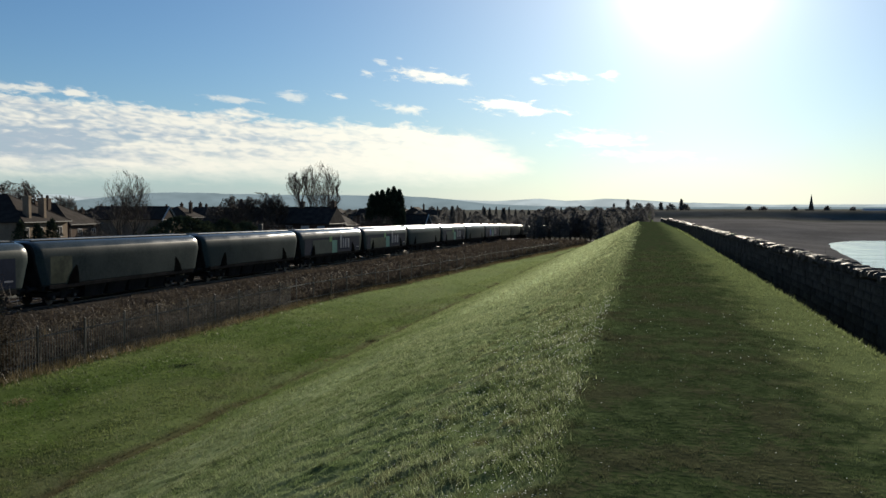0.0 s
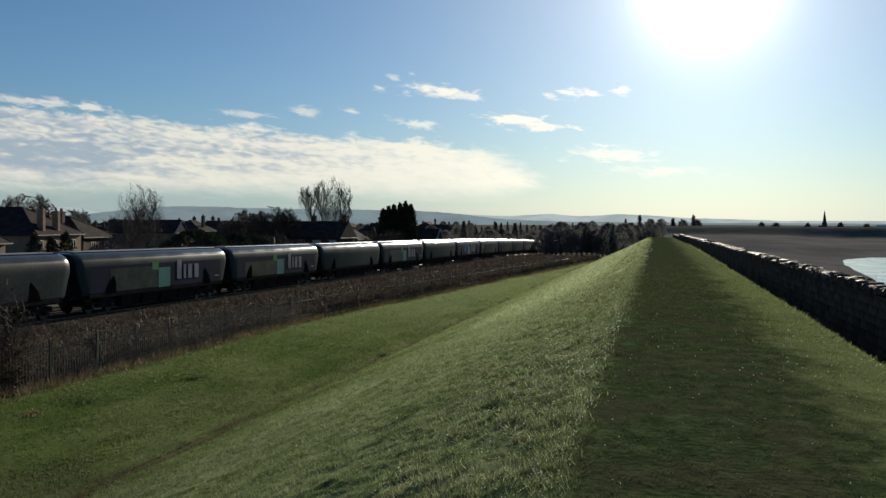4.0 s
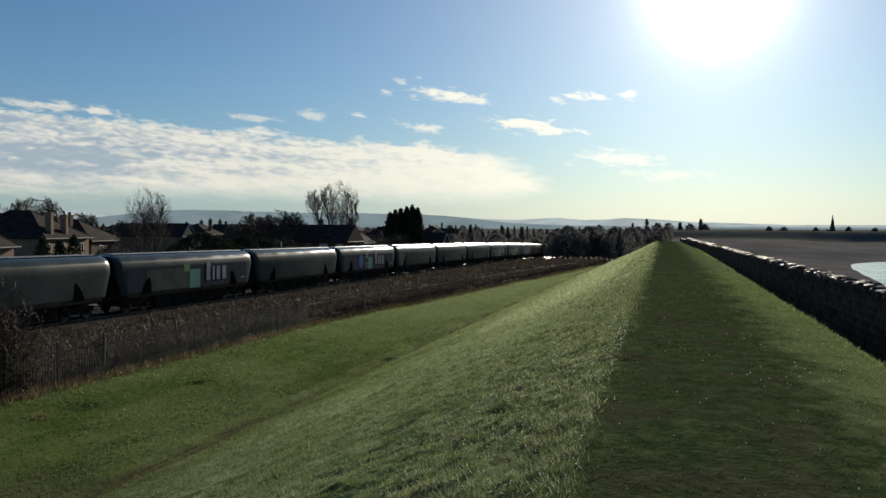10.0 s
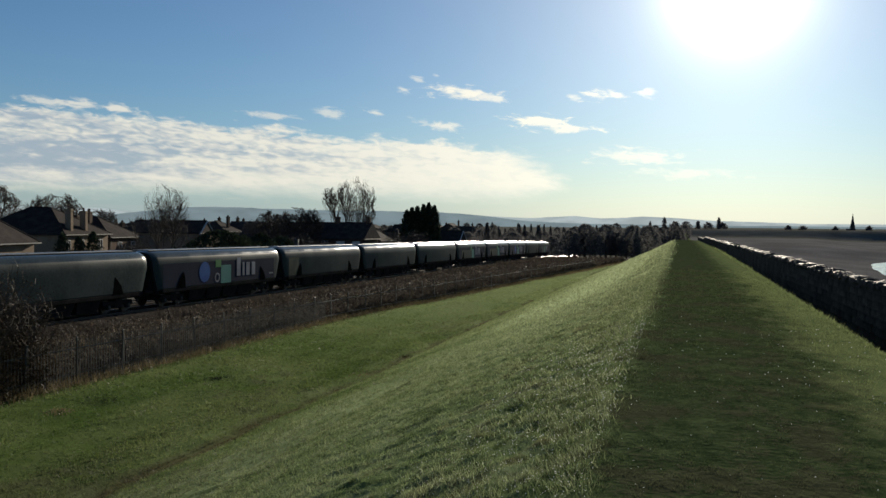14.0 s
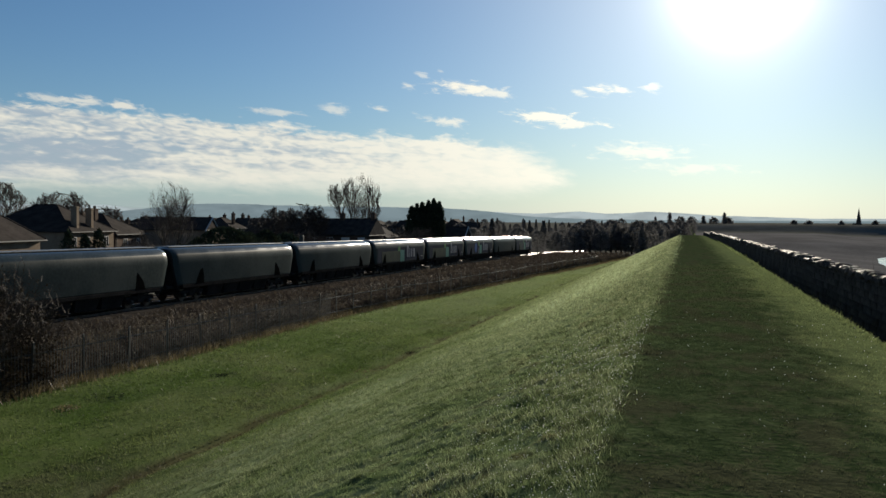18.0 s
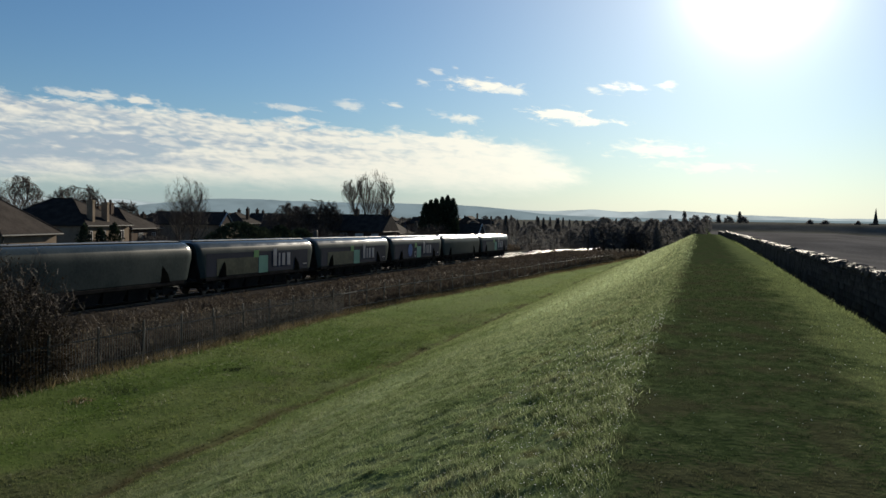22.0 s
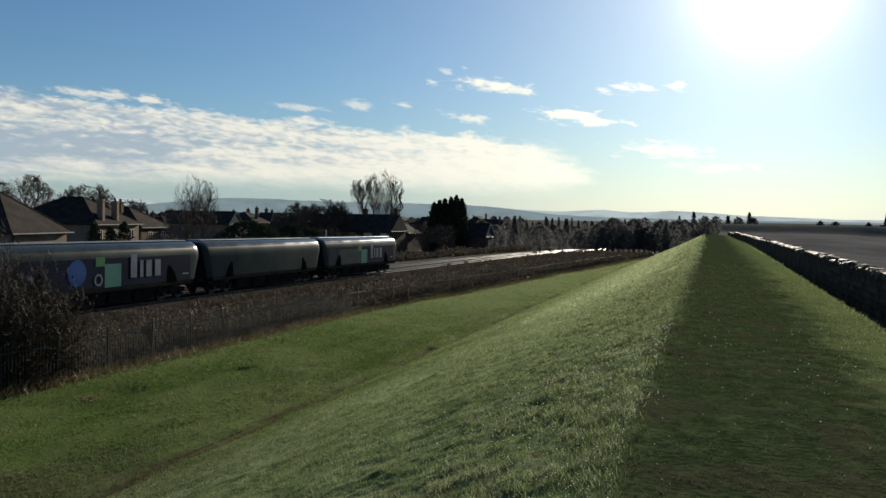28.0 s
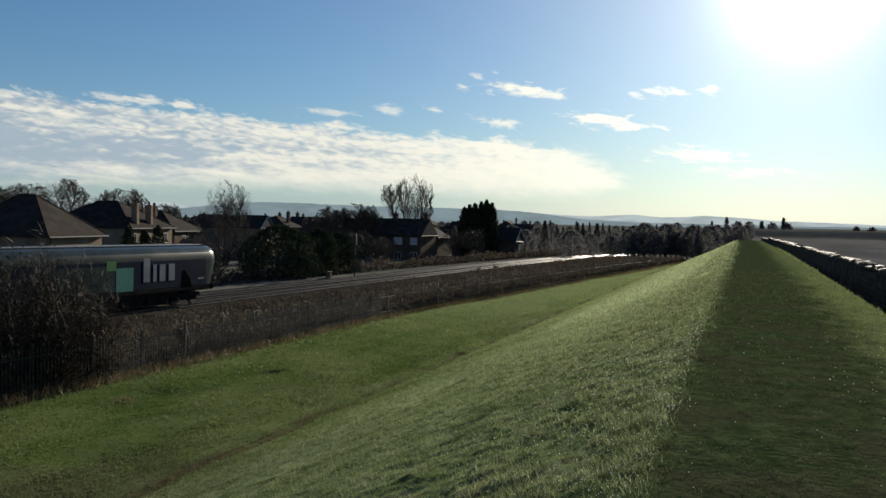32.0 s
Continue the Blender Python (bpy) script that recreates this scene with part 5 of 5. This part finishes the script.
def house(label, x0, x1, y0, y1, zg, ze, zr, along, hip, wall, group="houses beyond the railway", chimneys=(), windows=(), roof=None, gable_trim=False, turn=0.0):
    h = empty("house", pose(0, 0, 0))
    tagged(h, label, "house", group)
    bm = box(bmesh.new(), x0, y0, zg, x1, y1, ze)
    part("wall", bm, wall, h)
    if hip == 0:
        if along == "y":
            xm = (x0 + x1) / 2
            for y in (y0, y1 - 0.2):
                vs = [(x0, y, ze - 0.01), (x1, y, ze - 0.01), (xm, y, zr - 0.18), (x0, y + 0.2, ze - 0.01), (x1, y + 0.2, ze - 0.01), (xm, y + 0.2, zr - 0.18)]
                mesh_ob("gable", vs, [(0, 1, 2), (5, 4, 3), (0, 3, 4, 1), (1, 4, 5, 2), (2, 5, 3, 0)], wall, h)
        else:
            ym = (y0 + y1) / 2
            for x in (x0, x1 - 0.2):
                vs = [(x, y0, ze - 0.01), (x, y1, ze - 0.01), (x, ym, zr - 0.18), (x + 0.2, y0, ze - 0.01), (x + 0.2, y1, ze - 0.01), (x + 0.2, ym, zr - 0.18)]
                mesh_ob("gable", vs, [(0, 2, 1), (3, 4, 5), (0, 1, 4, 3), (1, 2, 5, 4), (2, 0, 3, 5)], wall, h)
                if gable_trim and x > (x0 + x1) / 2:
                    bm = bmesh.new()
                    for ya in (y0 - 0.35, y1 + 0.35):
                        cyl(bm, (x1 + 0.37, ya, ze - 0.2), (x1 + 0.37, ym, zr - 0.05), 0.13, 0.13, 4)
                    part("bargeboard", bm, M_frame, h, "white painted bargeboard")
    gable_roof(h, x0, x1, y0, y1, ze + 0.12, zr, along, hip, material=roof)
    for c in chimneys:
        chimney(h, *c)
    for w in windows:
        window(h, *w)
    bm = bmesh.new()
    cyl(bm, (x1 + 0.4, y0 - 0.35, ze - 0.1), (x1 + 0.4, y1 + 0.35, ze - 0.1), 0.07, 0.07, 6)
    cyl(bm, (x1 + 0.08, y0 + 0.3, zg), (x1 + 0.08, y0 + 0.3, ze - 0.1), 0.05, 0.05, 6)
    part("gutter", bm, M_post, h)
    # stand it on its own base, turned a little
    cx, cy = (x0 + x1) / 2, (y0 + y1) / 2
    for child in h.children:
        child.matrix_basis = pose(-cx, -cy, -zg) @ child.matrix_basis
    h.matrix_basis = pose(cx, cy, zg, 0, 0, turn)
    return h


def make_houses():
    g = -5.0
    house("brick house with brown hipped roof beside the railway", -58.5, -50, 52, 59.4, g, -0.15, 3.0, "x", 3.9, M_render,
          chimneys=((-57.5, 54.5, 0.5, 3.8, 0.8, 0.6, 2),), windows=(("e", 54, -3.9, 1.3, 1.2, -50), ("e", 57.4, -3.9, 1.3, 1.2, -50), ("e", 55.7, -2.2, 1.1, 0.9, -50)), turn=9)
    house("pale rendered house with two tall chimney stacks", -82, -70, 86, 96.5, g, 0.0, 3.2, "x", 5.0, M_render,
          chimneys=((-70.6, 88.2, -0.3, 3.0, 0.55, 0.75, 1, M_render), (-70.6, 91.6, -0.3, 2.8, 0.55, 0.75, 1, M_render), (-73.5, 95.2, 0.0, 2.3, 0.9, 0.6, 1)),
          windows=(("e", 87, -2.0, 0.9, 1.3, -70), ("e", 90, -2.0, 1.1, 1.3, -70), ("e", 94.5, -2.0, 1.2, 1.3, -70)), turn=9)
    house("dark brick house with hipped tile roof", -86, -76, 103, 112, g, -0.6, 2.2, "x", 4.5, M_brick, chimneys=((-80, 105, 0, 2.9, 0.8, 0.6, 2),), windows=(("e", 106, -2.5, 1.2, 1.2, -76), ("e", 110, -2.5, 1.2, 1.2, -76)), turn=9)
    house("low house with white bargeboards on its gable", -82, -71, 118, 123.4, g, -0.1, 1.75, "x", 0.0, M_render, gable_trim=True, windows=(("e", 120.7, -2.4, 1.4, 1.2, -71),), turn=9)
    # aerial on the nearest roof
    a = empty("aerial", pose(-57.3, 54.2, 3.8))
    tagged(a, "thin television aerial on a chimney stack", "aerial")
    part("mast", cyl(bmesh.new(), (0, 0, -0.3), (0, 0, 1.3), 0.03, 0.02, 5), M_post, a)
    part("boom", cyl(bmesh.new(), (-0.6, 0, 1.2), (0.6, 0, 1.2), 0.02, 0.02, 4), M_post, a)
    # terrace that faces the camera's side
    n = 4
    for i in range(n):
        x1 = -52.3 - i * 5.8
        house("dark brick terraced house with white upstairs windows", x1 - 5.8, x1, 141, 149, -6.0, -1.1, 1.7 - 0.03 * i, "x", 0.0, M_brick, group="terraced houses",
              chimneys=((x1 - 0.4, 145, 0.5, 2.7, 0.9, 0.7, 2),), windows=(("s", x1 - 1.2, -2.75, 1.3, 1.25, 141, i == 0), ("s", x1 - 4.1, -2.75, 1.5, 1.25, 141, i < 2), ("s", x1 - 1.2, -5.3, 1.3, 1.3, 141), ("s", x1 - 4.1, -5.3, 1.3, 1.3, 141)))
    house("brick house with low pitched roof and pale porch", -58, -51, 176, 184, -6.4, -2.3, -0.4, "y", 0.0, M_brick, windows=(("s", -53, -3.9, 1.2, 1.2, 176, True), ("s", -56, -3.9, 1.2, 1.2, 176)))
    house("brick house with grey tiled roof", -67, -60, 172, 180, -6.4, -2.0, 0.0, "y", 0.0, M_brick, windows=(("s", -62, -3.9, 1.2, 1.2, 172, True), ("s", -65, -3.9, 1.2, 1.2, 172)))
    house("brick house with white-edged gable", -52.5, -45.5, 180, 188, -6.4, -2.6, 0.15, "x", 0.0, M_brick, gable_trim=True, windows=(("e", 184, -4.6, 1.2, 1.3, -45.5, True),))
    # roofs further off in the town
    rnd = random.Random(77)
    for i in range(44):
        az = -46 + i * 0.98 + rnd.uniform(-0.4, 0.4)
        dist = rnd.uniform(215, 420) if az > -24 else rnd.uniform(180, 330)
        x, y = polar(az, dist)
        if az > -12.5 and dist < 360:
            continue
        zg = -7.0 if dist > 240 else -6.0
        along = rnd.choice("xy")
        hip = rnd.choice((0.0, 0.0, 3.4))
        top = rnd.uniform(0.2, 1.9)
        house(rnd.choice(("distant brick house with slate roof", "distant suburban house with tiled roof")), x - 4.5, x + 4.5, y - 4, y + 4, zg, top - 2.6, top, along, hip, rnd.choice((M_brick, M_brick, M_render)), group="town houses",
              chimneys=((x + rnd.choice((-3, 3)), y, top - 1.6, top + 1.0, 0.8, 0.6, 2),), windows=(("s", x - 2, top - 4.3, 1.3, 1.2, y - 4, rnd.random() < 0.25), ("s", x + 2, top - 4.3, 1.3, 1.2, y - 4)))


def make_trees():
    x, y = polar(-21.0, 166)
    bare_tree("tree", x, y, -5.5, 17.3, 5, 2, 0.56, 0.34, 520, 0.0, "tall leafless tree with upswept crown behind the terrace", twig=0.016)
    x, y = polar(-21.9, 168)
    bare_tree("tree", x, y, -5.5, 14.6, 4, 1, 0.32, 0.38, 220, -0.26, "slender leaning leafless tree behind the terrace")
    x, y = polar(-32.8, 118)
    bare_tree("tree", x, y, -5, 12.6, 12, 2, 0.62, 0.2, 220, 0.0, "leafless many-stemmed tree in a garden", twig=0.01)
    for az, d, h, s, w in ((-45.2, 158, 12.0, 21, 0.9), (-42.4, 160, 14.0, 22, 0.75), (-38.6, 175, 13.2, 23, 0.6), (-36.4, 190, 10.4, 24, 0.7), (-25.3, 150, 9.8, 25, 0.7), (-26.8, 138, 8.6, 26, 0.9), (-23.9, 152, 10.4, 27, 0.6), (-47.8, 140, 12, 29, 0.8), (-44.2, 164, 13.2, 31, 0.85), (-46.4, 162, 12.2, 32, 0.85), (-39.4, 180, 13.0, 33, 0.7), (-24.6, 160, 10.6, 34, 0.8), (-26.0, 162, 10.0, 35, 0.8)):
        x, y = polar(az, d)
        bare_tree("tree", x, y, -5.5, h, s, 1, w, 0.16, 420, 0.0, "leafless winter tree with rounded twiggy crown", "bare garden trees", twig=0.032)
    for az, d, h, s in ((-31.2, 98, 4.6, 41), (-33.4, 92, 4.2, 42), (-27.0, 104, 5.0, 43), (-25.4, 118, 5.6, 44), (-22.8, 128, 4.6, 45), (-34.5, 100, 5.0, 46), (-18.2, 160, 5.5, 47), (-16.9, 165, 6.0, 48), (-36.8, 85, 4.6, 49), (-38.0, 84, 4.4, 50), (-24.4, 122, 5.8, 51), (-28.4, 118, 5.4, 52)):
        x, y = polar(az, d)
        bare_tree("shrub", x, y, -5.0, h, s, 5, 1.0, 0.05, 180, 0.0, "leafless brown garden shrub behind the line", "bare shrubs", "shrub")
    # evergreens
    x, y = polar(-29.5, 93)
    evergreen("bush", x, y, -5.0, 5.6, 8.0, 61, "dome", 9000, "large rounded dark evergreen bush beside the line", leaf=0.11)
    for az, d, h, w, s in ((-26.9, 100, 5.4, 4.2, 62), (-25.6, 106, 5.0, 4.4, 63), (-28.0, 110, 5.0, 4.0, 64)):
        x, y = polar(az, d)
        evergreen("bush", x, y, -5.2, h, w, s, "dome", 3500, "dark evergreen garden bush", "evergreen bushes", 0.13)
    for i, (az, h) in enumerate(((-17.5, 10.3), (-17.15, 10.9), (-16.8, 11.2), (-16.4, 11.5), (-16.05, 11.9), (-15.7, 11.3))):
        x, y = polar(az, 185)
        evergreen("cypress", x, y, -6, h, 2.5, 70 + i, "column", 8000, "tall dark columnar cypress in a close row", "cypress row", 0.13)
    for i, (az, d, z, h) in enumerate(((-38.6, 109, -5, 5.0), (-37.7, 110, -5, 4.6), (-36.9, 112, -5, 5.2))):
        x, y = polar(az, d)
        evergreen("conifer", x, y, z, h, 1.7, 80 + i, "column", 1500, "dark pointed conifer before a pale house", "garden conifers", 0.12)
    # belt of trees where the line passes out of sight
    rnd = random.Random(90)
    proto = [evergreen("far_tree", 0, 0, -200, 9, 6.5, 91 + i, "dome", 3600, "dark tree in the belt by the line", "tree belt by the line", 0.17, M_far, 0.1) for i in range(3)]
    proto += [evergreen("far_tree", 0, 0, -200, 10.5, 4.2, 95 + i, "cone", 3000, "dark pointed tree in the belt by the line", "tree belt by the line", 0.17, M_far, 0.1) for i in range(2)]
    used = set()
    spots = [(az, rnd.uniform(232, 262), rnd.uniform(0.85, 1.12)) for az in np.arange(-6.9, -1.9, 0.33)]
    spots += [(az, rnd.uniform(200, 420), rnd.uniform(0.7, 1.0)) for az in np.arange(-24, -7, 0.42)]
    spots += [(az, rnd.uniform(280, 520), rnd.uniform(0.7, 1.0)) for az in np.arange(-14, -1.5, 0.42)]
    spots += [(az, rnd.uniform(330, 420), rnd.uniform(0.75, 1.0)) for az in np.arange(-2.4, 0.6, 0.3)]
    spots += [(az, rnd.uniform(180, 330), rnd.uniform(0.6, 0.85)) for az in np.arange(-47, -24, 0.8)]
    for az, d, k in spots:
        x, y = polar(az, d)
        p = rnd.randrange(5)
        zg = min(ground_z(x, y), -5.5)
        m = pose(x, y, zg, 0, 0, rnd.uniform(0, 360))
        if p not in used:
            used.add(p)
            ob = proto[p]
            ob.matrix_basis = m
        else:
            ob = copy_thing(proto[p], m)
        ob.scale = (k * rnd.uniform(0.8, 1.2), k, k * min(1.0, 0.72 + d / 1200))
    # beyond the far bank
    for i, (az, d, h, w, shape) in enumerate(((-0.95, 560, 9.2, 3.2, "cone"), (1.1, 560, 7.5, 3.4, "cone"), (2.35, 570, 9.6, 3.2, "cone"), (2.6, 560, 6.5, 5, "dome"), (1.7, 560, 6.5, 6, "dome"), (0.4, 560, 7.0, 7, "dome"), (-0.3, 560, 7.0, 7, "dome"),
                                              (6.4, 590, 5.2, 4, "dome"), (7.2, 590, 4.8, 5, "dome"), (9.0, 600, 4.6, 4, "dome"), (10.8, 600, 5.0, 4, "dome"), (12.2, 600, 4.4, 4, "dome"))):
        x, y = polar(az, d)
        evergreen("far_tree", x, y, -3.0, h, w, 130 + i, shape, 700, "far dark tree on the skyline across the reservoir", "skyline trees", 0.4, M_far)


def make_landmarks():
    # church across the reservoir
    x, y = polar(9.93, 900)
    c = empty("church", pose(x, y, -3))
    tagged(c, "distant church with a tall dark pointed spire", "church")
    boxed("tower", (-1.9, -1.9, 0, 1.9, 1.9, 6), M_stone, c)
    part("spire", cyl(bmesh.new(), (0, 0, 6), (0, 0, 17.5), 1.9, 0.1, 8), M_stone, c)
    boxed("nave", (-3, 2, 0, 3, 14, 3.5), M_stone, c)
    # pale shed
    x, y = polar(14.2, 560)
    s = empty("shed", pose(x, y, -3))
    tagged(s, "long low white shed beyond the far bank", "shed")
    boxed("wall", (-14, -5, 0, 14, 5, 2.6), M_frame, s)
    hull_prism("roof", [(-5.6, 2.6), (5.6, 2.6), (0, 4.2)], -14.5, 14.5, M_frame, s)
    # signal post by the far track
    p, a = on_line(46, -6.1)
    sg = empty("signal_post", pose(p.x, p.y, p.z - 0.3))
    tagged(sg, "dark railway signal post with lamp head and ladder", "signal")
    part("mast", cyl(bmesh.new(), (0, 0, 0), (0, 0, 4.6), 0.09, 0.08, 8), M_post, sg)
    boxed("signal_head", (-0.22, -0.18, 3.5, 0.22, 0.12, 4.7), M_post, sg, 0.03)
    bm = bmesh.new()
    for u in (-0.2, 0.2):
        cyl(bm, (u, 0.35, 0), (u, 0.25, 3.5), 0.02, 0.02, 4)
    for k in range(10):
        cyl(bm, (-0.2, 0.34, 0.3 + k * 0.32), (0.2, 0.34, 0.3 + k * 0.32), 0.015, 0.015, 4)
    part("ladder", bm, M_post, sg)
    # equipment cabinet beside the track
    for s_, off in ((42, -7.2), (64, 2.7), (72, 2.6)):
        p, a = on_line(s_, off)
        b = empty("trackside_box", pose(p.x, p.y, p.z - 0.25))
        tagged(b, "small pale equipment box beside the track", "cabinet", "trackside boxes")
        boxed("case", (-0.25, -0.3, 0, 0.25, 0.3, 0.6), M_render, b, 0.03)
        boxed("lid", (-0.28, -0.33, 0.6, 0.28, 0.33, 0.66), M_render, b, 0.01)
    # street lamp columns among the houses
    for az, d, h in ((-41.7, 150, 8.5), (-44.9, 130, 8.0)):
        x, y = polar(az, d)
        l = empty("street_lamp", pose(x, y, -5))
        tagged(l, "thin grey street lamp column among the houses", "street lamp", "street lamps")
        part("column", cyl(bmesh.new(), (0, 0, 0), (0, 0, h), 0.09, 0.05, 7), M_post, l)
        boxed("lantern", (-0.1, -0.1, h, 0.55, 0.1, h + 0.14), M_post, l, 0.02)
    # added glossy strip for the bright gleam behind the belt of trees
    vs = []
    for az in np.arange(-8.2, -2.6, 0.6):
        for d in (292, 301):
            x, y = polar(az, d)
            vs.append((x, y, max(ground_z(x, y) + 0.12, -6.9)))
    n = len(vs) // 2
    tagged(mesh_ob("road", vs, [(2 * i, 2 * i + 2, 2 * i + 3, 2 * i + 1) for i in range(n - 1)], M_gleam_strip), "added glossy strip gleaming under the trees", "road", kind="structure")


make_houses()
make_trees()
make_landmarks()


motions()
